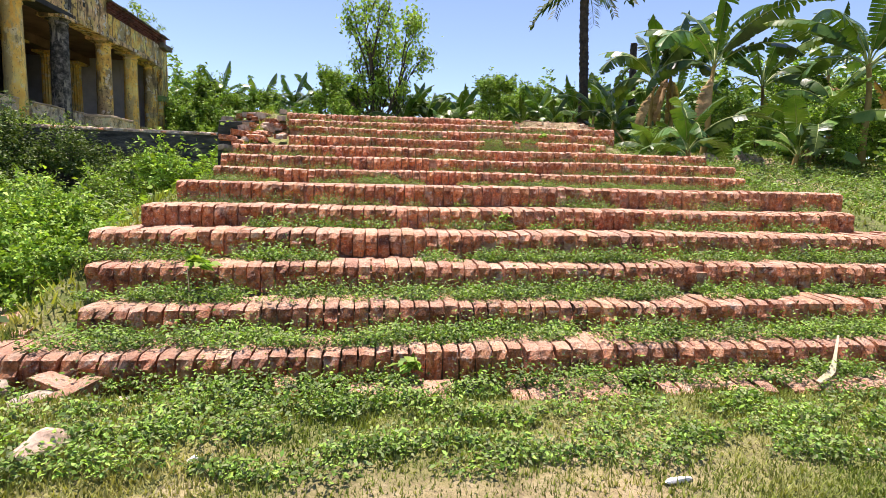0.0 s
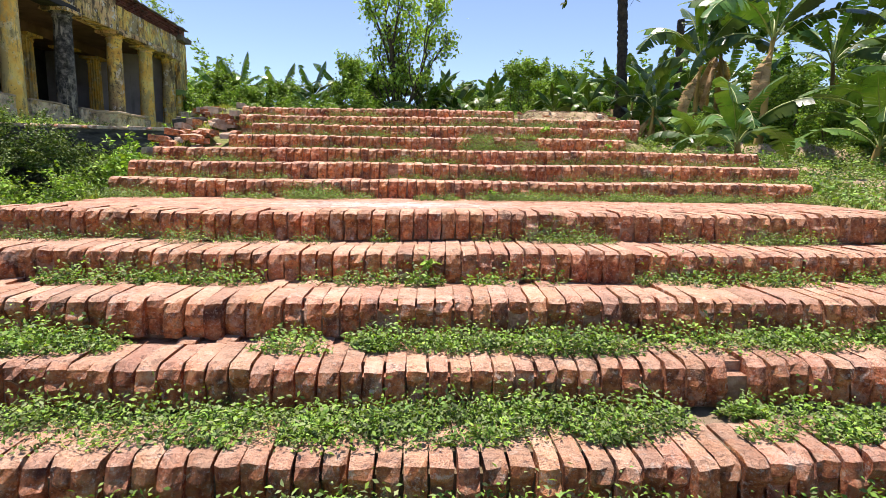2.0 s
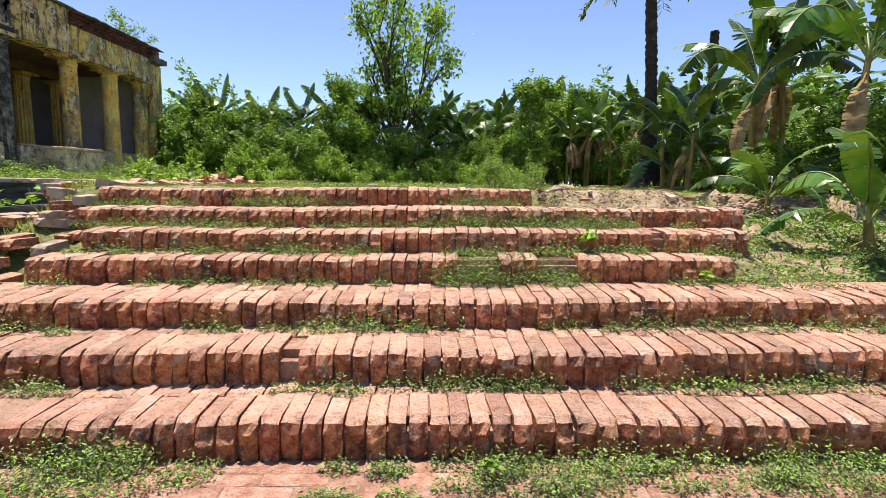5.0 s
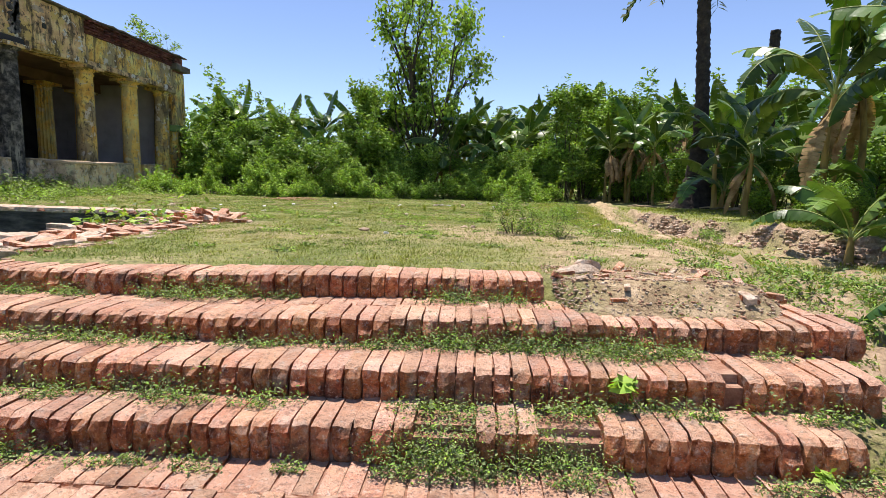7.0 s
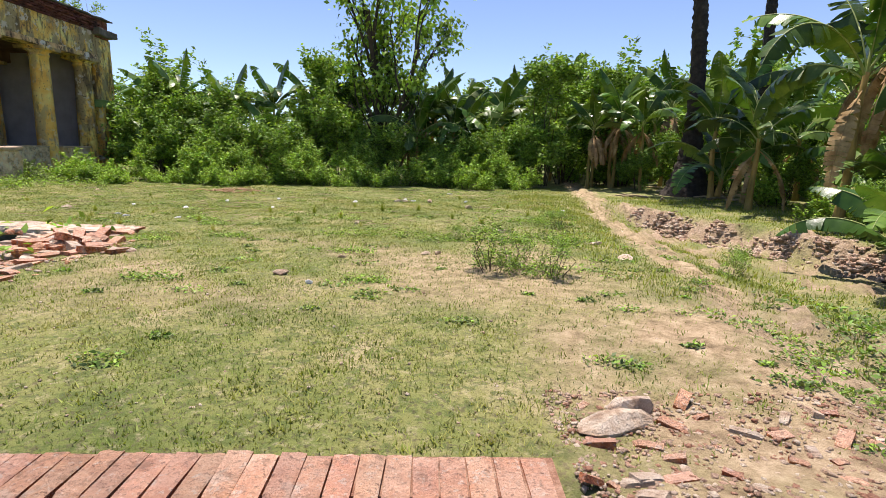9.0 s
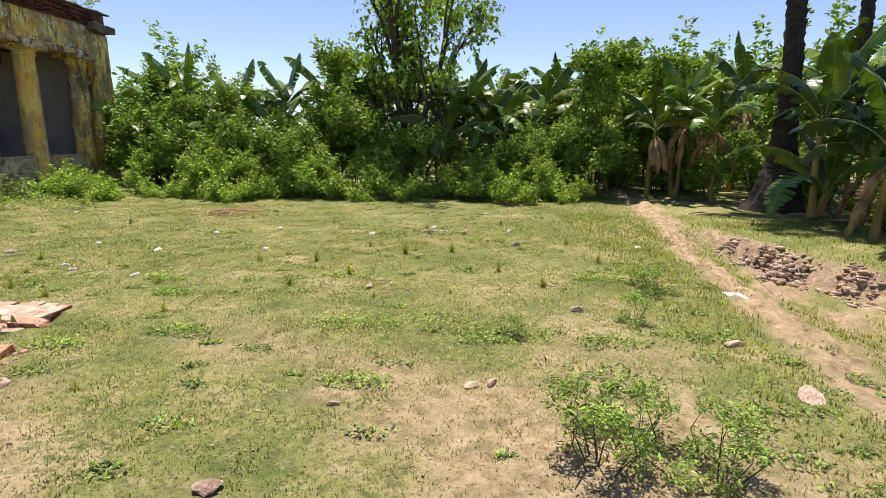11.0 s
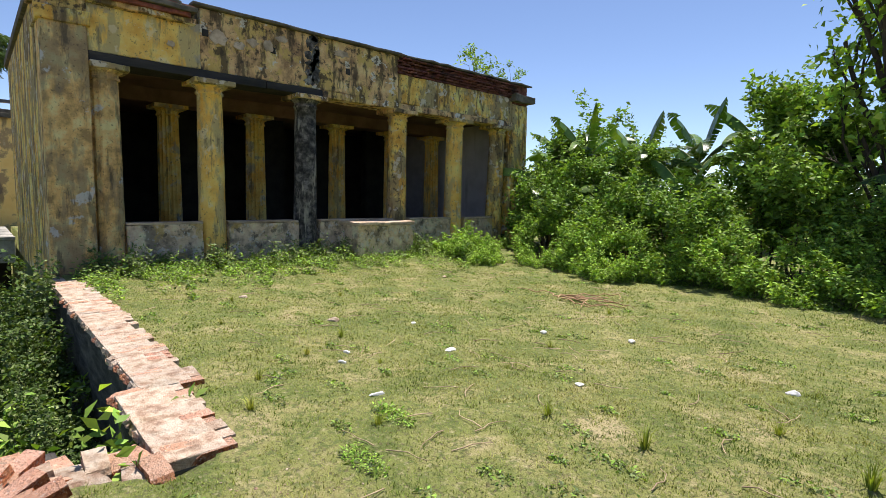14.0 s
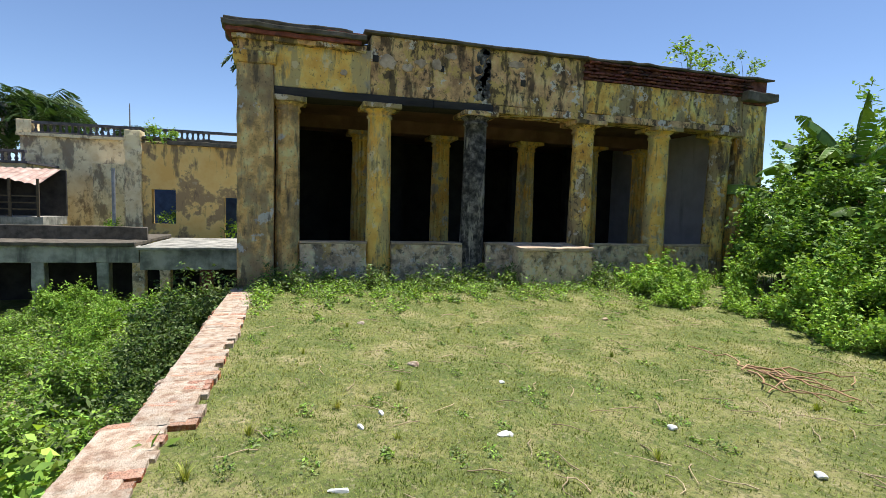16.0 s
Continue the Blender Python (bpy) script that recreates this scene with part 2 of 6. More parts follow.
CREAM = mk("cream_wall", [(0.36, (0.68, 0.53, 0.29)), (0.6, (0.84, 0.72, 0.46))], 1.6, 0.92, 0.6, 16, over=(((0.17, 0.125, 0.09), 1.3, 0.51, 0.58, 0.8, (1, 1, 0.4)), ((0.3, 0.2, 0.12), 2.9, 0.55, 0.61, 0.6, U)))
OLDYELLOW = mk("old_yellow_wall", [(0.36, (0.760, 0.460, 0.136)), (0.6, (0.840, 0.607, 0.230))], 0.8, 0.92, 0.5, 14, over=(((0.26, 0.165, 0.10), 0.8, 0.53, 0.57, 0.8, U), ((0.12, 0.09, 0.07), 1.8, 0.54, 0.62, 0.75, (1, 1, 0.3)), ((0.62, 0.53, 0.33), 1.6, 0.64, 0.7, 0.6, U)))
BALUS = mk("sooty_balustrade", [(0.3, (0.045, 0.042, 0.045)), (0.6, (0.12, 0.115, 0.12))], 3, 0.9, 0.4, 20)
TIN = mk("rusty_tin", [(0.3, (0.20, 0.10, 0.075)), (0.5, (0.42, 0.29, 0.23)), (0.75, (0.60, 0.50, 0.43))], 1.2, 0.6, 0.2, 10, metal=0.2)
BLUE = mk("blue_paint", [(0.3, (0.025, 0.045, 0.11)), (0.6, (0.05, 0.09, 0.2))], 3, 0.7, 0.3, 20)
IRON = mk("dull_pipe", [(0.3, (0.16, 0.17, 0.18)), (0.6, (0.3, 0.31, 0.32))], 5, 0.6, 0.1, 30, metal=0.3)
STONE = mk("pale_stone", [(0.3, (0.36, 0.24, 0.17)), (0.6, (0.58, 0.42, 0.32)), (0.8, (0.66, 0.54, 0.44))], 12, 0.9, 0.7, 50, "object", 0.2, depth=0.01)
WHITE = mk("white_litter", [(0.3, (0.62, 0.61, 0.58)), (0.7, (0.8, 0.8, 0.78))], 20, 0.7, 0.2, 60)
DRY = mk("dry_stalk", [(0.3, (0.28, 0.20, 0.12)), (0.7, (0.48, 0.38, 0.24))], 9, 0.9, 0.3, 60, "object", 0.25)
SHEATH = mk("pale_sheath", [(0.3, (0.46, 0.38, 0.22)), (0.7, (0.62, 0.55, 0.37))], 14, 0.8, 0.3, 60)
DRYRED = mk("dry_vine", [(0.3, (0.30, 0.17, 0.09)), (0.7, (0.52, 0.34, 0.20))], 9, 0.9, 0.3, 60)
BARK = mk("dark_bark", [(0.3, (0.03, 0.024, 0.018)), (0.6, (0.085, 0.07, 0.055)), (0.8, (0.15, 0.13, 0.10))], 5, 0.95, 1.0, 24, depth=0.04, stretch=(1, 1, 0.4))
PALMBARK = mk("palm_bark", [(0.3, (0.022, 0.018, 0.015)), (0.6, (0.065, 0.053, 0.042)), (0.8, (0.14, 0.115, 0.09))], 6, 0.95, 1.0, 16, depth=0.05)
GREYBARK = mk("grey_palm_bark", [(0.3, (0.16, 0.15, 0.14)), (0.7, (0.34, 0.32, 0.30))], 3, 0.95, 0.5, 12)
TWIG = mk("twig", [(0.3, (0.06, 0.045, 0.03)), (0.7, (0.13, 0.10, 0.06))], 9, 0.95, 0.3, 40)
PSEUDO = mk("banana_stem", [(0.34, (0.15, 0.11, 0.03)), (0.5, (0.32, 0.23, 0.065)), (0.66, (0.46, 0.29, 0.11))], 3.5, 0.7, 0.3, 20, "object", 0.25, over=(((0.09, 0.05, 0.025), 3, 0.55, 0.68, 0.8, STREAK),), stretch=(1, 1, 0.3))
BANANA = mk("banana_leaf", [(0.36, (0.036, 0.085, 0.014)), (0.5, (0.07, 0.145, 0.022)), (0.68, (0.155, 0.235, 0.045))], 1.6, 0.30, 0.3, 26, "object", 0.5, leaf=0.16)
MIDRIB = mk("banana_midrib", [(0.3, (0.20, 0.26, 0.07)), (0.7, (0.33, 0.38, 0.13))], 3, 0.5, 0, 30)
DEADLEAF = mk("dead_banana_leaf", [(0.36, (0.20, 0.12, 0.05)), (0.64, (0.44, 0.30, 0.15))], 4, 0.9, 0.4, 30, "object", 0.25, leaf=0.2)


def leafmat(name, a, b, c=None, t=0.3, vary=0.55, rough=0.62):
    return mk(name, [(0.3, a), (0.62, b)] + ([(0.85, c)] if c else []), 2.2, rough, 0, 30, "island", vary, leaf=t)


LEAF_MID = leafmat("leaf_mid", (0.125, 0.22, 0.031), (0.266, 0.434, 0.068), (0.455, 0.6, 0.13))
LEAF_DARK = leafmat("leaf_dark", (0.09, 0.166, 0.031), (0.197, 0.34, 0.063), (0.298, 0.483, 0.115))
LEAF_DEEP = leafmat("leaf_deep", (0.05, 0.09, 0.02), (0.09, 0.155, 0.03), (0.15, 0.23, 0.05))
LEAF_LIGHT = leafmat("leaf_light", (0.167, 0.287, 0.037), (0.327, 0.505, 0.074), (0.529, 0.6, 0.172))
LEAF_DULL = leafmat("leaf_dull", (0.115, 0.161, 0.057), (0.196, 0.253, 0.092), (0.333, 0.356, 0.167), 0.22)
PALMLEAF = leafmat("palm_leaf", (0.03, 0.065, 0.02), (0.06, 0.105, 0.03), None, 0.25)
GRASS = mk("grass_blade", [(0.38, (0.13, 0.19, 0.03)), (0.52, (0.225, 0.265, 0.055)), (0.68, (0.36, 0.345, 0.11))], 1.4, 0.6, 0, 30, "island", 0.5, leaf=0.25)
GRASS_LUSH = mk("lush_grass", [(0.36, (0.17, 0.23, 0.03)), (0.5, (0.29, 0.345, 0.05)), (0.64, (0.46, 0.43, 0.13))], 2.4, 0.6, 0, 30, "island", 0.4, leaf=0.3)


def soil_colour(nt, pos):
    r = ramp(nt, [(0.36, (0.17, 0.12, 0.065)), (0.5, (0.35, 0.26, 0.15)), (0.64, (0.52, 0.40, 0.26))])
    nt.links.new(tex_noise(nt, pos, 7.0, 9, 0.75), r.inputs[0])
    at = nt.nodes.new("ShaderNodeAttribute")
    at.attribute_name = "cut"
    dark = ramp(nt, [(0.36, (0.19, 0.125, 0.085)), (0.5, (0.36, 0.25, 0.17)), (0.64, (0.54, 0.41, 0.30))])
    nt.links.new(tex_noise(nt, pos, 9.0, 9, 0.75), dark.inputs[0])
    return blend(nt, at.outputs["Fac"], r.outputs[0], dark.outputs[0])


GROUND = mk("turf", [(0.36, (0.115, 0.15, 0.034)), (0.47, (0.18, 0.205, 0.055)), (0.57, (0.25, 0.245, 0.085)), (0.69, (0.38, 0.325, 0.17))], 1.6, 0.97, 1.0, 26,
            over=(((0.09, 0.125, 0.03), 15, 0.5, 0.60, 0.8, U), ((0.50, 0.42, 0.26), 21, 0.55, 0.66, 0.4, U), ((0.10, 0.085, 0.045), 38, 0.53, 0.62, 0.75, U)), depth=0.03, attr=("soil", soil_colour))
TREAD = mk("weedy_earth", [(0.3, (0.12, 0.10, 0.045)), (0.5, (0.22, 0.17, 0.10)), (0.75, (0.38, 0.28, 0.20))], 5, 0.98, 1.0, 40, over=(((0.45, 0.24, 0.16), 6, 0.55, 0.65, 0.6, U),), depth=0.03)


# ---- building blocks ----
def mesh_of(name, verts, faces, mats, idx=None, smooth=False):
    """A mesh from arrays of corners and of faces that all have the same number of corners."""
    verts, faces = np.asarray(verts, dtype=np.float32).reshape(-1, 3), np.asarray(faces, dtype=np.int32)
    me = bpy.data.meshes.new(name)
    n, k = faces.shape
    me.vertices.add(len(verts))
    me.vertices.foreach_set("co", verts.ravel())
    me.loops.add(n * k)
    me.loops.foreach_set("vertex_index", faces.ravel())
    me.polygons.add(n)
    me.polygons.foreach_set("loop_start", np.arange(0, n * k, k, dtype=np.int32))
    me.polygons.foreach_set("loop_total", np.full(n, k, dtype=np.int32))
    for m in mats if isinstance(mats, (list, tuple)) else [mats]:
        me.materials.append(m)
    if idx is not None:
        me.polygons.foreach_set("material_index", np.asarray(idx, dtype=np.int32))
    if smooth:
        me.polygons.foreach_set("use_smooth", np.ones(n, dtype=bool))
    me.update()
    me.validate()
    return me


def part(name, bm, material, parent=None, label="", smooth=False):
    me = bpy.data.meshes.new(name)
    bmesh.ops.recalc_face_normals(bm, faces=bm.faces)
    bm.to_mesh(me)
    bm.free()
    for m in material if isinstance(material, (list, tuple)) else [material]:
        me.materials.append(m)
    if smooth:
        me.shade_smooth()
    ob = new(name, me)
    ob.parent = parent
    if label:
        ob["label"] = label
    return ob


def put(name, me, parent=None, m=None, label=""):
    ob = new(name, me)
    ob.parent = parent
    if m is not None:
        ob.matrix_basis = m
    if label:
        ob["label"] = label
    return ob


def box(bm, x0, x1, y0, y1, z0, z1, bevel=0.0, wob=0.0):
    vs = [bm.verts.new((x, y, z)) for x in (x0, x1) for y in (y0, y1) for z in (z0, z1)]
    fs = [bm.faces.new([vs[i] for i in q]) for q in ((0, 1, 3, 2), (4, 6, 7, 5), (0, 4, 5, 1), (2, 3, 7, 6), (0, 2, 6, 4), (1, 5, 7, 3))]
    if bevel:
        es = list({e for f in fs for e in f.edges})
        bmesh.ops.bevel(bm, geom=es, offset=bevel, segments=2, affect="EDGES", profile=0.6)
    return bm


def boxed(*args, **kw):
    return box(bmesh.new(), *args, **kw)


def rough_box(x0, x1, y0, y1, z0, z1, step=0.18, amp=0.012, seed=0, bevel=0.02):
    """A box with worn, uneven faces."""
    bm = boxed(x0, x1, y0, y1, z0, z1, bevel=bevel)
    for axis, (a, b) in enumerate(((x0, x1), (y0, y1), (z0, z1))):
        n = min(int((b - a) / step), 60)
        for k in range(1, n):
            co, no = [0, 0, 0], [0, 0, 0]
            co[axis], no[axis] = a + (b - a) * k / n, 1
            bmesh.ops.bisect_plane(bm, geom=bm.verts[:] + bm.edges[:] + bm.faces[:], plane_co=co, plane_no=no)
    for v in bm.verts:
        p = v.co * 3.1 + Vector((seed, seed * 1.7, 0))
        v.co += Vector((noise.noise(p), noise.noise(p + Vector((9, 0, 0))), noise.noise(p + Vector((0, 9, 0))))) * amp * 2
    return bm


def lathe(bm, cx, cy, profile, segs=24, flutes=0, depth=0.02, a0=0.0, a1=math.tau, lean=(0, 0), wob=0.0, seed=0):
    """A turned body: profile rows of (radius, z)."""
    full = abs(a1 - a0 - math.tau) < 1e-6
    n = segs if full else segs + 1
    z0 = profile[0][1]
    rings = []
    for r, z in profile:
        ring = []
        for k in range(n):
            a = a0 + (a1 - a0) * k / segs
            rr = r
            if flutes:
                rr = r - depth * abs(math.sin(a * flutes / 2))
            if wob:
                rr *= 1 + wob * noise.noise(Vector((math.cos(a) * 1.5 + seed, math.sin(a) * 1.5, z * 2.0)))
            ring.append(bm.verts.new((cx + rr * math.cos(a) + lean[0] * (z - z0), cy + rr * math.sin(a) + lean[1] * (z - z0), z)))
        rings.append(ring)
    for p, q in zip(rings, rings[1:]):
        for k in range(n if full else n - 1):
            bm.faces.new((p[k], p[(k + 1) % n], q[(k + 1) % n], q[k]))
    bm.faces.new(list(reversed(rings[0])))
    bm.faces.new(rings[-1])
    return bm


def tube_arrays(points, radii, segs=6):
    """Corners and faces of a tapering tube along points."""
    pts = np.asarray(points, float)
    d = np.gradient(pts, axis=0)
    d /= np.linalg.norm(d, axis=1)[:, None] + 1e-9
    ref = np.where(np.abs(d[:, 2:3]) > 0.9, np.array([[1.0, 0, 0]]), np.array([[0, 0, 1.0]]))
    u = np.cross(d, ref)
    u /= np.linalg.norm(u, axis=1)[:, None] + 1e-9
    v = np.cross(d, u)
    ang = np.arange(segs) * math.tau / segs
    ring = (u[:, None, :] * np.cos(ang)[None, :, None] + v[:, None, :] * np.sin(ang)[None, :, None]) * np.asarray(radii, float)[:, None, None]
    verts = (pts[:, None, :] + ring).reshape(-1, 3)
    faces = [(i * segs + k, i * segs + (k + 1) % segs, (i + 1) * segs + (k + 1) % segs, (i + 1) * segs + k) for i in range(len(pts) - 1) for k in range(segs)]
    return verts, np.array(faces, dtype=np.int32)


def join(arrays):
    vs, fs, n = [], [], 0
    for v, f in arrays:
        vs.append(v)
        fs.append(f + n)
        n += len(v)
    return np.concatenate(vs), np.concatenate(fs)


def leaf_cloud(r, pts, size, up=0.5, width=0.5, hang=0.0):
    """One folded leaf at each point."""
    n = len(pts)
    d = r.normal(size=(n, 3))
    d[:, 2] = d[:, 2] * 0.5 - hang
    d /= np.linalg.norm(d, axis=1)[:, None]
    nr = r.normal(size=(n, 3)) + np.array([0, 0, up * 2.0])
    s = np.cross(d, nr)
    s /= np.linalg.norm(s, axis=1)[:, None] + 1e-9
    nn = np.cross(s, d)
    L = (size * r.uniform(0.6, 1.35, n))[:, None]
    W = L * width * 0.5
    base, tip = pts, pts + d * L
    mid = pts + d * L * 0.45 + nn * L * 0.08
    verts = np.stack([base, mid + s * W, tip - nn * L * 0.08, mid - s * W], axis=1).reshape(-1, 3)
    return verts, np.arange(n * 4, dtype=np.int32).reshape(-1, 4)


def lump_points(r, n, lumps, shell=0.55):
    """Points in the outer shells of (x, y, z, radius, flatness) lumps."""
    lumps = np.asarray(lumps, float)
    w = lumps[:, 3] ** 2
    k = r.choice(len(lumps), size=n, p=w / w.sum())
    d = r.normal(size=(n, 3))
    d /= np.linalg.norm(d, axis=1)[:, None]
    rad = lumps[k, 3] * (shell + (1 - shell) * r.random(n)) * (1 + 0.18 * r.normal(size=n))
    p = d * rad[:, None]
    p[:, 2] *= lumps[k, 4]
    return p + lumps[k, :3]


# ---- the lie of the land ----
STEPS = [  # front edge y, top z at x = 1, ends in x
    (2.652, 0.496, -2.05, 3.60), (3.012, 0.635, -1.50, 4.90), (3.386, 0.804, -1.66, 4.80), (3.728, 0.974, -1.80, 4.70),
    (4.169, 1.121, -1.66, 4.08), (4.590, 1.291, -1.58, 4.32), (6.134, 1.448, -1.76, 4.50), (6.508, 1.606, -1.79, 4.60),
    (6.918, 1.754, -1.77, 4.50), (7.397, 1.911, -1.18, 3.27), (7.660, 2.054, -1.02, 3.50), (8.010, 2.188, -1.28, 3.60), (8.437, 2.329, -1.38, 2.15)]
CROSS = 0.016  # the steps rise a little towards +x


def smooth(a, b, v):
    t = np.clip((v - a) / (b - a), 0, 1)
    return t * t * (3 - 2 * t)


def wave(x, y, s, k=0.0):
    return np.sin(x * s + 1.3 * k + 1.7 * np.sin(y * s * 0.7 + k)) * np.cos(y * s * 1.1 + 0.6 * k + 1.3 * np.sin(x * s * 0.6))


def garden_edge(y):
    return np.interp(y, [0, 8.7, 9.3, 11.0, 12.2, 12.7, 13.0], [-1.9, -1.9, -2.32, -2.5, -2.32, -2.08, -1.9])


def ground_z(x, y):
    x, y = np.asarray(x, float), np.asarray(y, float)
    ex = garden_edge(y)
    front = np.clip(0.35 - 0.085 * (2.45 - y), -0.25, 0.37) + 0.012 * wave(x, y, 3.1)
    left = np.interp(y, [2.4, 4.5, 8, 13, 30], [0.33, 0.42, 0.46, 0.62, 0.7]) - 0.15 * smooth(-4, -10, x)
    sy, sz = [s[0] for s in STEPS], [s[1] for s in STEPS]
    stair = np.interp(y, [2.3] + sy + [8.8], [0.34] + sz + [2.31]) + CROSS * (x - 1)
    inside = smooth(-1.9, -1.5, x) * (1 - smooth(np.where(y > 7.2, 3.0, 4.0), np.where(y > 7.2, 3.6, 4.7), x)) * smooth(2.3, 2.7, y) * (1 - smooth(8.4, 8.7, y))
    inside = inside * (1 - smooth(2.12, 2.3, x) * smooth(8.0, 8.1, y))
    stair = stair - 0.32 * inside - 0.07 * smooth(2.12, 2.3, x) * smooth(7.9, 8.0, y) * (1 - smooth(8.15, 8.5, y))
    lawn = 2.30 - 0.05 * smooth(0, -4, x) + 0.07 * smooth(-6.5, -9.4, x) + 0.012 * wave(x, y, 1.7, 1) + 0.008 * wave(x, y, 4.3, 2)
    lower = lawn - 0.42 * smooth(3.6, 5.8, x)
    bank = ((x - 5.75) * 4 + (y - 17) * 1.5) / 4.27 + 0.16 * wave(x, y, 2.3, 3) + 0.07 * wave(x, y, 6.1, 4)
    right_far = lower + (2.24 - lower) * smooth(-0.22, 0.16, bank)
    right_far = right_far + (lawn - right_far) * smooth(16.5, 18.5, y)
    right_near = np.interp(y, [2.4, 4, 6.5, 9, 11], [0.33, 0.66, 1.28, 1.70, 1.88])
    top = np.where(x > 3.4, right_far, lawn)
    z = np.where(y < 2.45, front, stair)
    z = z + (left - z) * (1 - smooth(ex - 0.1, ex + 0.2, x)) * smooth(2.3, 2.6, y) * (1 - smooth(13.05, 13.3, y))
    side = np.where(y > 7.2, smooth(3.2, 4.1, x), smooth(4.2, 5.2, x)) * smooth(2.3, 3.0, y)
    z = z + (right_near - z) * side
    w = smooth(3.1, 4.2, x)
    up = smooth(8.4, 8.8, y) * (1 - w) + smooth(8.6, 12.0, y) * w
    z = z + (top - z) * up * np.maximum(smooth(ex - 0.1, ex + 0.15, x), smooth(13.05, 13.3, y))
    edge = np.where(x < -3.1, 13.38, 13.24)
    low_left = (x < ex) & (y < edge)
    z = np.where(low_left, np.where(y > 2.5, left, z), z)
    z = np.where((x < ex) & (y >= edge), lawn, z)
    far = smooth(40, 90, np.hypot(x, y - 10))
    return z + (1.0 - z) * far


def path_soil(x, y, part_of=0):
    px = np.interp(y, [9, 11, 12, 14.3, 17, 19.6, 23.3, 30], [3.6, 3.95, 4.04, 4.34, 4.8, 5.15, 5.72, 6.5])
    d = np.abs(x - px) + 0.12 * wave(x, y, 3.7, 5)
    trail = 0.9 * (1 - smooth(0.10, 0.42, d))
    trail = trail * smooth(8.8, 10, y) * (1 - smooth(27, 30, y))
    rubble = smooth(2.0, 2.6, x) * (1 - smooth(4.0, 5.0, x)) * smooth(7.2, 8.0, y) * (1 - smooth(10.0, 11.5, y)) * np.clip(0.85 + 0.4 * wave(x, y, 4.1, 6) + 0.3 * wave(x, y, 9.3, 2), 0, 1)
    cut = 0.9 * (1 - smooth(0.0, 0.35, np.abs(((x - 5.75) * 4 + (y - 17) * 1.5) / 4.27 + 0.02))) * smooth(9, 11, y) * (1 - smooth(17.5, 18.5, y)) * smooth(3.6, 4.6, x)
    slope = ((x - 5.75) * 4 + (y - 17) * 1.5) / 4.27
    cut = np.maximum(cut, smooth(0.2, 0.5, x - px) * (1 - smooth(-0.1, 0.25, slope)) * smooth(9.5, 11, y) * (1 - smooth(16.5, 17.5, y)) * np.clip(0.25 + 0.5 * wave(x, y, 3.1, 2) + 0.3 * wave(x, y, 7.7, 5), 0, 0.9))
    worn = smooth(-0.8, 0.5, wave(x, y, 1.35, 7) + 0.5 * wave(x, y, 4.7, 8)) * smooth(-3.0, -0.5, x) * (1 - smooth(2.5, 4, x)) * smooth(9.8, 11.0, y) * (1 - smooth(11.8, 14.2, y)) * 0.75
    fore = smooth(-0.5, 0.7, wave(x, y, 2.1, 9) + 0.5 * wave(x, y, 6.7, 1)) * (1 - smooth(1.5, 2.3, y)) * 0.8
    side = smooth(3.4, 3.9, x) * (1 - smooth(6.6, 7.6, x)) * smooth(6.3, 7.0, y) * (1 - smooth(10.6, 11.6, y)) * np.clip(0.72 + 0.35 * wave(x, y, 3.3, 3) + 0.2 * wave(x, y, 8.1, 1), 0, 0.95)
    return (np.clip(np.maximum.reduce([trail, side, rubble, cut, worn, fore]), 0, 1), np.clip(cut * 1.2 + 0.7 * side, 0, 1))[part_of]


def sheet():
    def axis(lo, hi, fine, out):
        core = np.arange(lo, hi, fine)
        g = np.geomspace(fine, out, 46)
        return np.concatenate([lo - np.cumsum(g)[::-1], core, hi + np.cumsum(g)])
    xs, ys = axis(-10.5, 9.5, 0.10, 260.0), axis(-1.0, 24.0, 0.10, 260.0)
    X, Y = np.meshgrid(xs, ys)
    Z = ground_z(X, Y)
    soft = path_soil(X, Y)
    rough = smooth(0.2, 0.7, soft) * (0.06 * wave(X, Y, 5.3, 1) + 0.07 * wave(X, Y, 13.7, 3)) * smooth(3.2, 4.6, X) * smooth(8.5, 10, Y)
    Z = Z + rough + 0.004 * np.random.default_rng(3).normal(size=Z.shape) * (np.hypot(X, Y - 10) < 16)
    verts = np.stack([X, Y, Z], axis=-1).reshape(-1, 3)
    nx, ny = len(xs), len(ys)
    i = np.arange(nx * ny).reshape(ny, nx)
    faces = np.stack([i[:-1, :-1], i[:-1, 1:], i[1:, 1:], i[1:, :-1]], axis=-1).reshape(-1, 4)
    me = mesh_of("ground", verts, faces, GROUND, smooth=True)
    c = me.attributes.new("cut", "FLOAT", "POINT")
    c.data.foreach_set("value", path_soil(X, Y, 1).ravel().astype(np.float32))
    a = me.attributes.new("soil", "FLOAT", "POINT")
    a.data.foreach_set("value", soft.ravel().astype(np.float32))
    return tagged(new("ground", me), "uneven turf with dry patches, bare trail and earth bank", "ground", kind="structure")


sheet()


def thing(name, label, category, kind="", group="", at=(0, 0, 0)):
    ob = new(name)
    ob.location = at
    return tagged(ob, label, category, group, kind)


# ---- the pillared house ----
FX = -9.47
house = thing("verandah_house", "derelict single-storey house with pillared verandah and stained yellow plaster", "house", "structure")


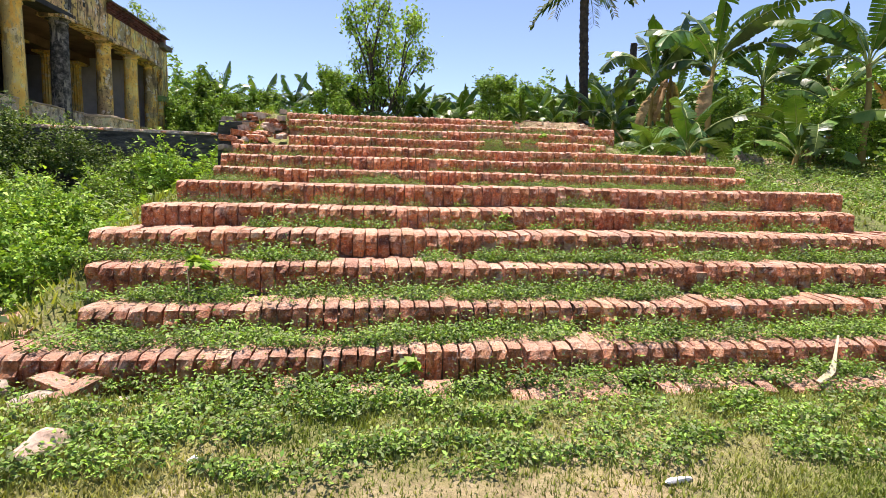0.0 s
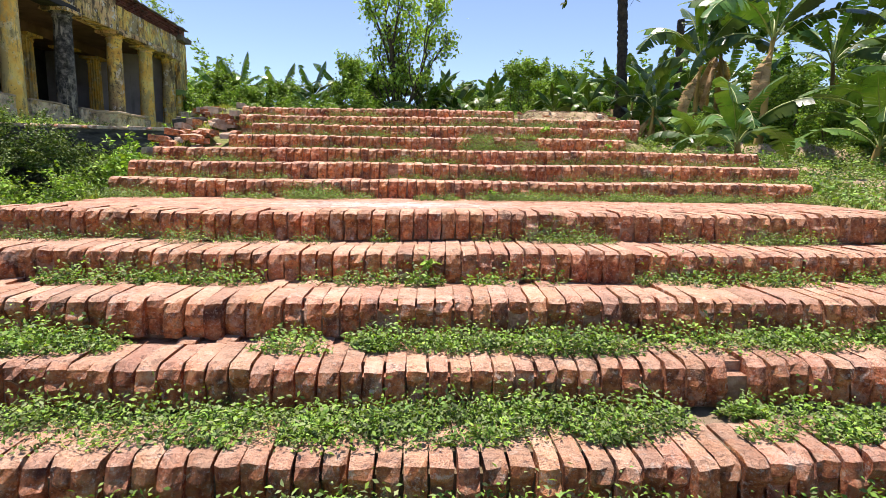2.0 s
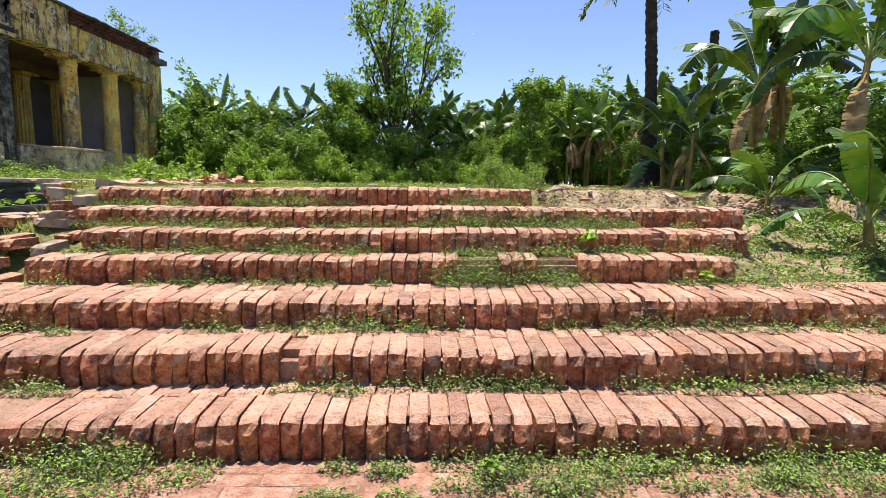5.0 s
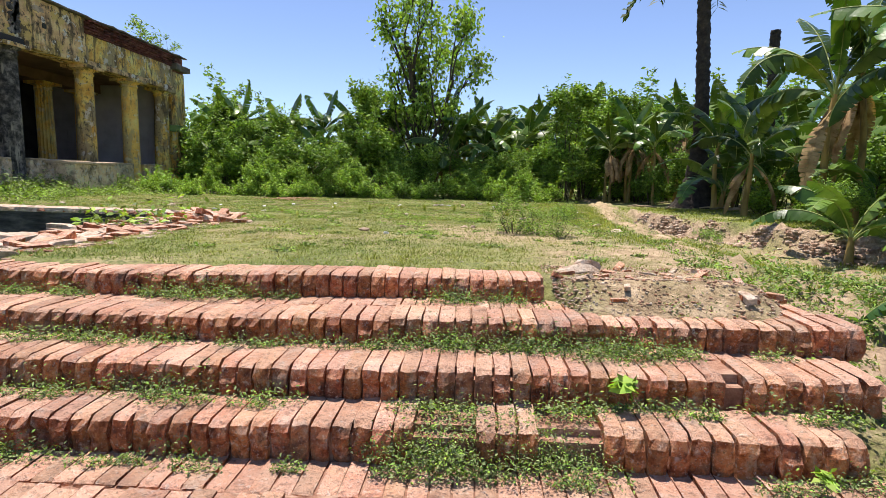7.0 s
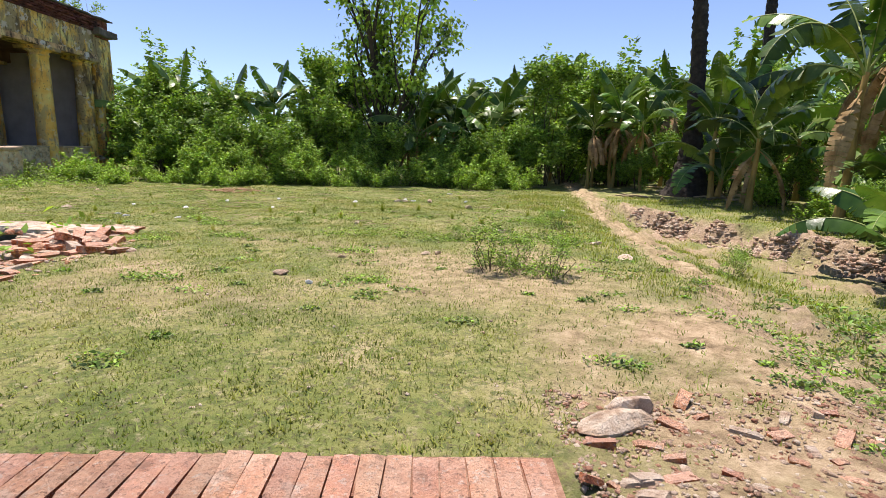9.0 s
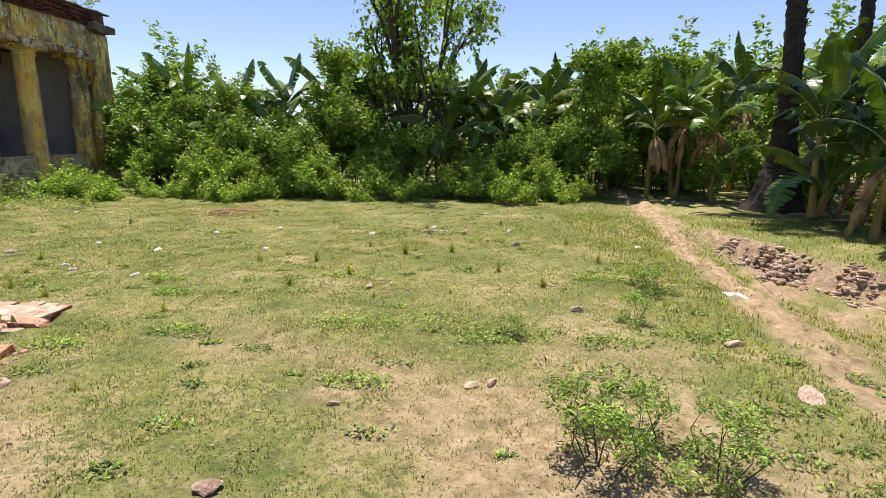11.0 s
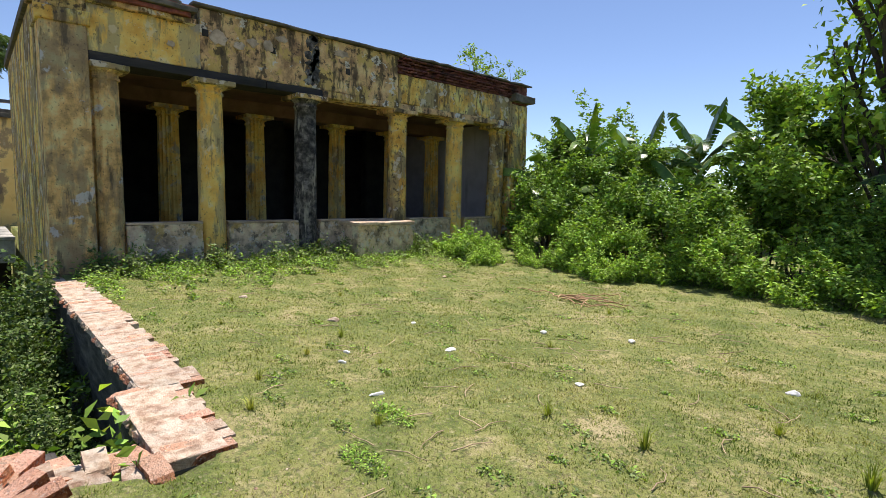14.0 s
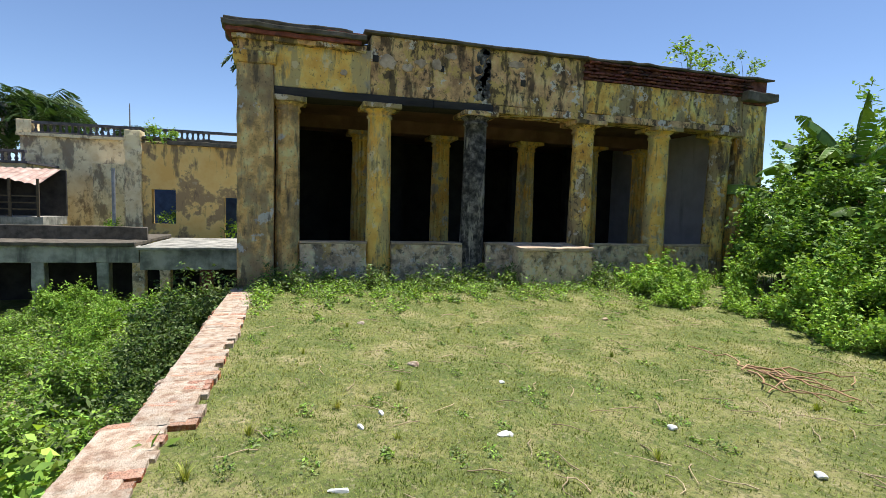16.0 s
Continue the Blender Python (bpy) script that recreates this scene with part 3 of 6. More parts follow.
def column_profile(r0, r1, z0, z1, cap=True):
    rows = [(r0, z0)]
    for k in range(1, 13):
        f = k / 12
        rows.append((r0 + (r1 - r0) * f ** 1.4, z0 + (z1 - 0.26 - z0) * f))
    if cap:
        rows += [(r1 + 0.03, z1 - 0.25), (r1 + 0.03, z1 - 0.21), (r1 + 0.005, z1 - 0.20), (r1 + 0.01, z1 - 0.15), (r1 + 0.10, z1 - 0.09), (r1 + 0.13, z1 - 0.085)]
    return rows


COLUMNS = [(15.95, PLASTER_CLEAN, "yellow plaster column with damp streaks", (0.0, 0.0)), (18.00, PLASTER_BLACK, "column blackened by mould", (0.005, 0.006)),
           (20.60, PLASTER, "yellow column stained dark near the top", (0.0, 0.008)), (22.63, PLASTER_CLEAN, "bright yellow column with grey patch", (0.0, 0.01)), (24.40, PLASTER, "leaning yellow column beside the end pier", (0.0, 0.025))]
for k, (cy, m, lab, lean) in enumerate(COLUMNS):
    col = part("column", lathe(bmesh.new(), FX - 0.32, cy - lean[1] * 2, column_profile(0.262, 0.232, 2.2, 5.92), 32, lean=lean, wob=0.03, seed=k), m, house, lab, smooth=True)
    part("abacus", rough_box(FX - 0.72, FX + 0.06, cy - 0.39 + lean[1], cy + 0.39 + lean[1], 5.83, 5.925, 0.15, 0.010, k, 0.02), PLASTER_GREY if k in (1, 2) else PLASTER, col)
half = part("half_column", lathe(bmesh.new(), FX - 0.30, 14.17, column_profile(0.245, 0.225, 2.2, 5.92), 48, flutes=14, depth=0.022, wob=0.02), PILASTER, house, "engaged fluted column, dirty yellow", smooth=False)
part("abacus", rough_box(FX - 0.6, FX + 0.05, 13.925, 14.52, 5.82, 5.92, 0.15, 0.012, 5, 0.02), PLASTER, half)
part("corner_pier", rough_box(FX - 0.75, FX, 13.27, 13.92, 2.0, 6.62, 0.16, 0.008, 2, 0.02), PILASTER, house, "pitted square corner pier")
part("end_pier", rough_box(FX - 0.75, FX - 0.02, 24.78, 25.50, 2.0, 6.62, 0.16, 0.010, 3, 0.02), PLASTER, house, "square end pier with peeling yellow plaster")
part("pier_capital", rough_box(FX - 0.8, FX + 0.05, 13.22, 13.97, 6.45, 6.68, 0.12, 0.012, 4, 0.03), PLASTER, house)
# parapet between the columns
PANELS = [(14.40, 15.70), (16.21, 17.73), (18.27, 20.33), (20.87, 22.37), (22.90, 24.12)]
for k, (a, b) in enumerate(PANELS):
    w = part("low_wall", rough_box(FX - 0.42, FX - 0.10, a, b, 2.0, 3.14, 0.14, 0.012, 10 + k, 0.015), LOWWALL, house, "grey stained low wall between columns")
    part("coping", rough_box(FX - 0.44, FX - 0.085, a, b, 3.14, 3.185, 0.2, 0.008, 20 + k, 0.012), COPING, w)
ped = part("step_block", rough_box(-9.56, -8.78, 18.78, 20.36, 1.9, 3.07, 0.14, 0.018, 31, 0.03), LOWWALL, house, "broken masonry block before the low wall")
part("block_top", rough_box(-9.60, -8.74, 18.76, 20.38, 3.07, 3.15, 0.16, 0.014, 32, 0.02), COPING, ped)
# lintel and upper wall
for k, (a, b, m) in enumerate(((13.92, 17.0, TIMBER), (17.0, 18.3, TIMBER), (18.3, 20.5, PLASTER_GREY), (20.5, 24.78, PLASTER_GREY))):
    part("lintel", rough_box(FX - 0.62, FX - 0.03, a + 0.003, b, 5.925 + 0.002 * k, 6.085, 0.3, 0.008, 40 + k, 0.012), m, house)
part("upper_wall", rough_box(FX - 0.60, FX - 0.055, 13.92, 15.72, 6.09, 6.92, 0.2, 0.006, 50), PLASTER_CLEAN, house, "clean yellow plaster panel")
part("upper_wall", rough_box(FX - 0.60, FX - 0.045, 15.72, 20.42, 6.088, 7.22, 0.2, 0.012, 51), PLASTER_GREY, house, "grey weathered plaster with flaking patches")
part("upper_wall", rough_box(FX - 0.60, FX - 0.05, 20.42, 24.80, 6.087, 6.80, 0.2, 0.012, 52), PLASTER, house, "yellow plaster peeling below bare brick")
part("pier_neck", rough_box(FX - 0.75, FX - 0.01, 13.27, 13.92, 6.68, 7.0, 0.16, 0.012, 53, 0.02), PLASTER_GREY, house)
# cornice of the corner bay
for k, (z0, z1, out) in enumerate(((6.86, 6.95, 0.08), (6.95, 7.03, 0.16), (7.03, 7.12, 0.24), (7.12, 7.19, 0.20))):
    part("cornice", rough_box(FX - 0.9, FX + out, 13.27 - out, 15.6 - 0.09 * k * (k != 2), z0, z1 - 0.002, 0.13, 0.014, 60 + k, 0.015), (PLASTER_GREY, BRICK_FACADE, ROOFTOP, ROOFTOP)[k], house)
part("coping", rough_box(FX - 0.7, FX + 0.06, 15.58, 20.45, 7.22, 7.275, 0.25, 0.012, 66, 0.015), ROOFTOP, house)
part("coping", rough_box(FX - 0.7, FX + 0.10, 20.40, 25.55, 7.215, 7.265, 0.25, 0.02, 67, 0.015), ROOFTOP, house)
part("end_cornice", rough_box(FX - 0.9, FX + 0.14, 24.72, 25.68, 6.70, 6.92, 0.12, 0.02, 68, 0.03), ROOFTOP, house)
part("end_wall_top", rough_box(FX - 0.62, FX - 0.06, 24.80, 25.50, 6.62, 7.21, 0.2, 0.012, 69), BRICK_FACADE, house)
# near-black blocks on the wall face stand for the shade inside holes
for hy, hz in ((18.95, 6.60), (15.80, 6.78), (17.15, 6.72)):
    part("wall_hole", rough_box(FX - 0.1, FX - 0.03, hy - 0.05, hy + 0.06, hz - 0.07, hz + 0.06, 0.05, 0.008, 71, 0.01), SHADE_BLACK, house)


def flake(cy, cz, w, h, seed):
    bm, rr = bmesh.new(), random.Random(seed)
    ring = [(cy + w * math.cos(a) * rr.uniform(0.6, 1.15), cz + h * math.sin(a) * rr.uniform(0.6, 1.15)) for a in np.linspace(0, math.tau, 17)[:-1]]
    f = [bm.verts.new((FX - 0.05, y, z)) for y, z in ring]
    b = [bm.verts.new((FX - 0.022, cy + (y - cy) * 0.94, cz + (z - cz) * 0.94)) for y, z in ring]
    bm.faces.new(b)
    for k in range(16):
        bm.faces.new((f[k], f[(k + 1) % 16], b[(k + 1) % 16], b[k]))
    return bm


for k, (cy, cz, w, h) in enumerate(((16.05, 6.74, 0.17, 0.17), (16.45, 6.66, 0.14, 0.10), (16.72, 6.78, 0.13, 0.10), (17.05, 6.78, 0.12, 0.14), (17.35, 6.98, 0.16, 0.08), (18.75, 6.95, 0.22, 0.09), (19.9, 6.7, 0.2, 0.14), (15.2, 6.45, 0.08, 0.07), (24.5, 6.72, 0.14, 0.08), (24.1, 6.7, 0.07, 0.11))):
    part("plaster_flake", flake(cy, cz, w, h, k), COPING if k not in (6,) else PLASTER_GREY, house, "pale flake of old plaster")
rs = random.Random(17)
for k in range(16):
    z = 6.22 + 0.062 * k
    part("mould_streak", flake(18.05 + 0.09 * math.sin(k * 1.9) + rs.gauss(0, 0.03), z, rs.uniform(0.06, 0.15), rs.uniform(0.07, 0.13), 40 + k), PLASTER_BLACK, house, "black mould and roots running down the wall")
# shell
# floor and back wall are coloured nearly black for the unlit interior
part("floor", boxed(-17.5, FX - 0.2, 13.5, 25.3, 2.0, 2.62), SHADE_BLACK, house)
part("side_wall", boxed(-17.5, FX - 0.75, 13.27, 13.60, 2.0, 7.1), PLASTER, house)
part("side_wall", boxed(-17.5, FX - 0.75, 24.95, 25.50, 2.0, 7.1), INNER, house, "grey plastered end wall inside the verandah")
part("back_wall", boxed(-17.5, -17.2, 13.6, 24.95, 2.0, 7.1), SHADE_BLACK, house)
part("ceiling", boxed(-17.4, FX - 0.56, 13.4, 25.2, 6.12, 6.30), CEILING, house)
part("roof", boxed(-17.6, FX - 0.5, 13.2, 25.55, 7.0, 7.16), ROOFTOP, house)
part("inner_beam", boxed(-13.1, -12.45, 13.6, 24.95, 5.80, 6.12), CEILING, house)
for cy in (15.95, 18.08, 20.58, 22.62, 24.35):
    c = part("inner_column", lathe(bmesh.new(), -12.75, cy, column_profile(0.265, 0.23, 2.62, 5.80), 64, flutes=16, depth=0.03), PLASTER_CLEAN, house, "fluted yellow column in the shade")
    part("abacus", boxed(-13.12, -12.38, cy - 0.37, cy + 0.37, 5.71, 5.797, bevel=0.01), PLASTER_CLEAN, c)
# room walls have the interior darkness painted in
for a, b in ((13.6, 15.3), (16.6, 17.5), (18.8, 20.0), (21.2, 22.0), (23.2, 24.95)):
    part("room_wall", boxed(-15.4, -15.1, a, b, 2.62, 6.12), SHADE_BLACK, house)

# ---- retaining wall of the terrace ----
terrace = thing("terrace_wall", "dark mossy retaining wall of the terrace", "retaining wall", "structure")
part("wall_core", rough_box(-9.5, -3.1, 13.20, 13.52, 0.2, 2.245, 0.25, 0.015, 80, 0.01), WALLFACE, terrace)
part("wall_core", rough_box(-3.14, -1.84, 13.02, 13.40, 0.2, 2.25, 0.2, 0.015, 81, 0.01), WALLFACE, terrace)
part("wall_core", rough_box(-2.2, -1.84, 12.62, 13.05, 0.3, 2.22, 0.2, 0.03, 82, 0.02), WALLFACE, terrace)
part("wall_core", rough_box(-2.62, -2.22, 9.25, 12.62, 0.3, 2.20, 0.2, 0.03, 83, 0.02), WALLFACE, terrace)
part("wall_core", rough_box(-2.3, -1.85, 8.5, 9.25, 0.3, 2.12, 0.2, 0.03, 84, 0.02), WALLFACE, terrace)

# ---- far wing, deck and mansion ----
wing = thing("yellow_wing", "roofless yellow wing with window openings and dark stains", "building", "structure")
WX = -24.5
for y0, y1, z0, z1 in ((7.75, 8.31, 1.2, 6.35), (8.31, 9.27, 1.2, 2.89), (8.31, 9.27, 4.40, 6.35), (9.27, 11.25, 1.2, 6.35), (11.25, 12.30, 4.12, 6.35), (11.25, 12.30, 1.2, 2.06), (12.30, 16.0, 1.2, 6.35)):
    part("wall", boxed(WX - 0.5, WX, y0, y1, z0, z1), OLDYELLOW, wing)
part("brick_pier", rough_box(WX - 0.5, WX + 0.12, 7.30, 7.95, 1.2, 6.9, 0.25, 0.03, 83, 0.03), CREAM, wing, "crumbling brick pier")
part("cornice", rough_box(WX - 0.6, WX + 0.16, 9.0, 16.0, 6.35, 6.52, 0.3, 0.02, 84, 0.02), ROOFTOP, wing)
part("parapet", rough_box(WX - 0.5, WX - 0.02, 7.9, 16.0, 6.52, 6.66, 0.3, 0.03, 85, 0.02), ROOFTOP, wing)
part("inner_wall", boxed(WX - 3.6, WX - 3.3, 7.0, 16.0, 1.2, 6.0), BLUE, wing, "blue painted wall behind the openings")
# second wall is painted black as the shade behind the openings
part("inner_wall", boxed(WX - 3.3, WX - 0.5, 10.0, 10.3, 1.2, 5.6), SHADE_BLACK, wing)

deck = thing("raised_deck", "grey concrete deck on short masonry pillars over shadow", "deck", "structure")
DX = -17.7
part("beam", rough_box(DX - 0.35, DX, 9.55, 13.2, 1.66, 2.30, 0.3, 0.01, 86, 0.02), CONCRETE, deck)
part("slab", rough_box(DX - 5.0, DX + 0.10, 9.45, 13.2, 2.302, 2.40, 0.3, 0.01, 87, 0.02), CONCRETE, deck, "pale slab edge with broken tiles")
part("beam", rough_box(DX - 0.35, DX - 0.02, -6.0, 9.52, 1.90, 2.42, 0.3, 0.012, 88, 0.02), CONCRETE, deck)
part("slab", rough_box(DX - 5.0, DX + 0.10, -6.0, 9.44, 2.424, 2.54, 0.3, 0.012, 89, 0.02), ROOFTOP, deck)
# dark sheet added as the shadow beneath the deck
part("back_shade", boxed(DX - 3.4, DX - 3.0, -6.0, 13.2, 0.2, 2.3), SHADE_BLACK, deck)
part("back_parapet", rough_box(DX - 1.7, DX - 1.5, -6.0, 9.4, 2.535, 2.98, 0.4, 0.02, 99, 0.02), ROOFTOP, deck)
for y, m, r in ((-1.6, CONCRETE, 0.17), (0.9, CONCRETE, 0.17), (3.2, CONCRETE, 0.17), (5.0, CONCRETE, 0.17), (6.74, CONCRETE, 0.17), (8.5, CONCRETE, 0.17), (9.5, LOWWALL, 0.18), (10.27, LOWWALL, 0.16), (11.5, BRICK_FACADE, 0.2), (12.6, BRICK_FACADE, 0.2)):
    part("pillar", rough_box(DX - 0.38, DX - 0.03, y - r, y + r, 0.2, 1.9, 0.2, 0.015, 90 + y, 0.03), m, deck)

mansion = thing("mansion", "two-storey cream mansion with sooty balustrades", "building", "structure")
MX = -34.0
part("wall", boxed(MX - 6, MX, -0.5, 16.0, 0.5, 7.35), CREAM, mansion)
part("cornice", boxed(MX - 6, MX + 0.25, -0.6, 16.0, 7.352, 7.52), CREAM, mansion)
rail = part("balustrade", boxed(MX - 0.2, MX + 0.1, 0.1, 16.0, 8.05, 8.2), BALUS, mansion)
for y in np.arange(0.25, 9.5, 0.30):
    part("baluster", lathe(bmesh.new(), MX - 0.05, y, [(0.06, 7.52), (0.1, 7.65), (0.05, 7.85), (0.09, 8.05)], 8), BALUS, rail)
part("balustrade_base", boxed(MX - 0.2, MX + 0.12, 0.1, 16.0, 7.525, 7.62), BALUS, mansion)
part("corner_block", boxed(MX - 0.9, MX + 0.15, -0.62, 0.1, 7.524, 8.25, bevel=0.03), CREAM, mansion)
MY = MX + 3.5
part("lower_wing", boxed(MX, MY, -12.0, 1.2, 0.5, 5.6), CREAM, mansion)
part("lower_cornice", boxed(MX, MY + 0.2, -12.0, 1.35, 5.602, 5.72), BALUS, mansion)
low = part("lower_balustrade", boxed(MY - 0.15, MY + 0.12, -12.0, 1.2, 6.15, 6.28), BALUS, mansion)
for y in np.arange(-11.8, 1.2, 0.30):
    part("baluster", lathe(bmesh.new(), MY - 0.02, y, [(0.06, 5.72), (0.1, 5.84), (0.05, 5.98), (0.09, 6.15)], 8), BALUS, low)
part("stair_block", boxed(MX, MX + 1.2, 3.4, 5.9, 0.5, 5.9), CREAM, mansion)
lean_to = thing("tin_lean_to", "rusty corrugated tin roof on thin posts with rails", "lean-to", "structure")
TX = -27.2


def tin_roof():
    n, bm = 90, bmesh.new()
    rows = []
    for k in range(n + 1):
        y = -8.0 + 11.0 * k / n
        w = 0.03 * math.sin(k * 2.1)
        rows.append([bm.verts.new((TX - 2.6, y, 5.35 + w)), bm.verts.new((TX, y, 4.72 + w - 0.25 * max(0, (y - 1.8)) / 1.2)), bm.verts.new((TX, y, 4.70 + w - 0.25 * max(0, (y - 1.8)) / 1.2)), bm.verts.new((TX - 2.6, y, 5.33 + w))])
    for p, q in zip(rows, rows[1:]):
        for k in range(4):
            bm.faces.new((p[k], q[k], q[(k + 1) % 4], p[(k + 1) % 4]))
    return bm


part("tin_roof", tin_roof(), TIN, lean_to)
part("platform", boxed(TX - 2.6, TX + 0.05, -8, 3.2, 2.6, 3.0), CONCRETE, lean_to)
# the panel's black stands for the shaded inside of the lean-to
part("back_panel", boxed(TX - 2.7, TX - 2.55, -8, 3.2, 3.0, 5.3), SHADE_BLACK, lean_to)
for y in (-6.5, -5, -3.5, -2, -0.7, 0.6, 1.9, 3.0):
    part("post", boxed(TX - 0.06, TX + 0.02, y - 0.05, y + 0.05, 3.0, 4.75), TWIG, lean_to)
for z in (3.35, 3.65, 3.95):
    part("rail", boxed(TX - 0.04, TX, -8, 3.0, z - 0.03, z + 0.03), TWIG, lean_to)
pipe = tagged(part("drain_pipe", lathe(bmesh.new(), -24.0, 7.0, [(0.07, 2.3), (0.07, 5.2)], 10), IRON), "thin grey upright pipe beside the wing", "pipe")
mast = tagged(part("roof_mast", lathe(bmesh.new(), -34.3, 4.9, [(0.05, 7.45), (0.03, 9.6)], 6), IRON), "thin metal mast on the mansion roof", "mast")


# ---- plants ----
def make_bush(name, seed, r, h, n, size, mats, label, lumps=14, stems=7, width=0.5, up=0.5, split=False):
    q = np.random.default_rng(seed)
    lp = []
    for _ in range(lumps):
        a, f = q.random() * math.tau, q.random() ** 0.6
        z = h * q.uniform(0.12, 0.9)
        rr = r * (1 - 0.45 * (z / h) ** 2)
        lp.append((math.cos(a) * f * rr, math.sin(a) * f * rr, z, q.uniform(0.17, 0.36) * r, q.uniform(0.6, 1.05)))
    base = thing(name, label, "bush")
    pts = lump_points(q, n, lp)
    m = n // 4
    k = q.integers(0, len(lp), 3 * lumps)[q.integers(0, 3 * lumps, m)]
    c = np.array(lp)
    w = q.integers(0, 3, m)
    d = np.stack([np.cos(k * 2.4 + w * 2.1) * 0.55, np.sin(k * 2.4 + w * 2.1) * 0.55, 0.75 + 0.3 * np.sin(k * 1.7 + w)], axis=1)
    pts[:m] = c[k, :3] + d * (c[k, 3] * q.uniform(0.6, 2.1, m))[:, None] + q.normal(size=(m, 3)) * 0.045 * r
    pts[:, 2] = np.maximum(pts[:, 2], 0.02)
    v, f = leaf_cloud(q, pts, size, up, width)
    idx = q.choice(len(mats), size=n, p=[0.7, 0.3][:len(mats)] if len(mats) == 2 else None)
    put("foliage", mesh_of(name + "_foliage", v, f, mats, idx), base)
    tubes = []
    for k in range(stems):
        tip = np.array(lp[k % len(lp)][:3])
        root = np.array([tip[0] * 0.15 + 0.03 * q.normal(), tip[1] * 0.15 + 0.03 * q.normal(), -0.1])
        mid = (root + tip) / 2 + np.array([0.1 * q.normal(), 0.1 * q.normal(), 0.15 * h])
        tubes.append(tube_arrays([root, (root + mid) / 2, mid, tip], [0.016 * r + 0.001, 0.013 * r + 0.001, 0.008 * r + 0.001, 0.0015], 5))
    if split:
        for v, f in tubes:
            put("stem", mesh_of(name + "_stem", v, f, TWIG), base)
    else:
        v, f = join(tubes)
        put("branchwork", mesh_of(name + "_stems", v, f, TWIG), base)
    return base


def scatter_copies(src, places, q):
    """The first place takes the source itself, the others copies."""
    for k, (x, y, s) in enumerate(places):
        z = float(ground_z(x, y)) - 0.03
        m = pose(x, y, z, 0, 0, float(q.uniform(0, 360)))
        if k == 0:
            src.matrix_basis = m
            src.scale = (s, s, s * float(q.uniform(0.9, 1.1)))
        else:
            c = copy_thing(src, m)
            c.scale = (s, s, s * float(q.uniform(0.9, 1.1)))


q = np.random.default_rng(21)
HEDGE = "hedge behind the lawn"
bushes = [
    make_bush("hedge_bush", 1, 1.5, 2.6, 8200, 0.125, [LEAF_MID, LEAF_DARK], "dense green bush at the edge of the lawn"),
    make_bush("hedge_bush", 2, 1.3, 2.2, 7000, 0.105, [LEAF_DARK, LEAF_MID], "dark green bush at the edge of the lawn"),
    make_bush("hedge_bush", 3, 1.2, 1.7, 6200, 0.11, [LEAF_MID, LEAF_LIGHT], "rounded green bush at the edge of the lawn"),
    make_bush("tall_shrub", 4, 1.2, 3.9, 7600, 0.12, [LEAF_MID, LEAF_DARK], "tall leafy shrub above the hedge", lumps=18, stems=9)]
for b in bushes:
    tagged(b, group=HEDGE)
scatter_copies(bushes[0], [(-7.6, 24.5, 0.95), (-4.8, 23.6, 0.85), (-1.6, 24.0, 0.95), (1.3, 23.9, 0.7), (-8.6, 26.0, 0.95), (3.4, 24.2, 0.75), (-6.3, 25.4, 0.85), (-9.5, 31, 1.35), (-4, 31.5, 1.3), (0.5, 32, 1.3), (4.5, 33, 1.35), (6.4, 29.2, 1.5), (8.6, 30.2, 1.6), (5.0, 28.4, 1.1), (7.4, 27.4, 1.0), (9, 33, 2.0), (14, 31, 2.0), (18, 27, 2.0), (19, 21, 2.0), (19, 15, 1.9), (17, 10, 1.6), (14, 36, 2.2), (22, 34, 2.2), (-13, 34, 2.0), (24, 18, 2.2), (20, 6, 1.8)], q)
scatter_copies(bushes[1], [(-6.0, 23.3, 0.9), (-3.2, 22.9, 0.9), (0.2, 23.1, 0.85), (2.6, 22.9, 0.75), (4.2, 23.2, 0.8), (-8.5, 25.4, 1.1), (7.3, 22.2, 0.55), (8.9, 21.0, 0.6), (9.6, 13.9, 0.85), (10.6, 16.0, 0.9), (11.2, 18.5, 1.0), (9.7, 21.8, 0.9), (12.6, 12.6, 1.0), (11.6, 10.8, 0.9), (8.9, 23.0, 0.8), (7.4, 24.0, 0.8), (13.0, 15.0, 1.1), (9.0, 18.4, 0.5), (7.6, 14.2, 0.4), (8.8, 11.6, 0.45), (5.6, 24.4, 0.85), (11.4, 21.4, 1.0), (10.2, 24.4, 1.0)], q)
scatter_copies(bushes[2], [(-6.7, 22.9, 0.7), (-5.3, 22.4, 0.7), (-2.4, 22.2, 0.72), (-0.8, 22.3, 0.65), (1.6, 22.2, 0.65), (3.3, 22.3, 0.6), (-4.1, 22.2, 0.66), (10.4, 20.4, 0.7), (12, 18.2, 0.8), (11.5, 15.5, 0.6), (9.6, 12.5, 0.6), (9.6, 7.4, 0.9), (11.2, 8.8, 1.0), (12.8, 10.5, 1.1), (10.2, 5.6, 0.8), (13.5, 7.5, 1.2), (9.2, 10.4, 0.7)], q)
scatter_copies(bushes[3], [(-4.9, 24.2, 0.84), (-2.3, 24.7, 0.98), (4.75, 23.2, 1.04), (5.9, 25.0, 0.98), (-7.9, 25.4, 0.9), (6.9, 24.6, 0.95), (2.6, 25.2, 0.8), (-1.3, 25.4, 0.85), (-6.4, 24.4, 0.72), (10.5, 30, 1.1), (3.6, 29.5, 1.0), (-2.5, 29.5, 1.0), (13.5, 27, 1.1)], q)
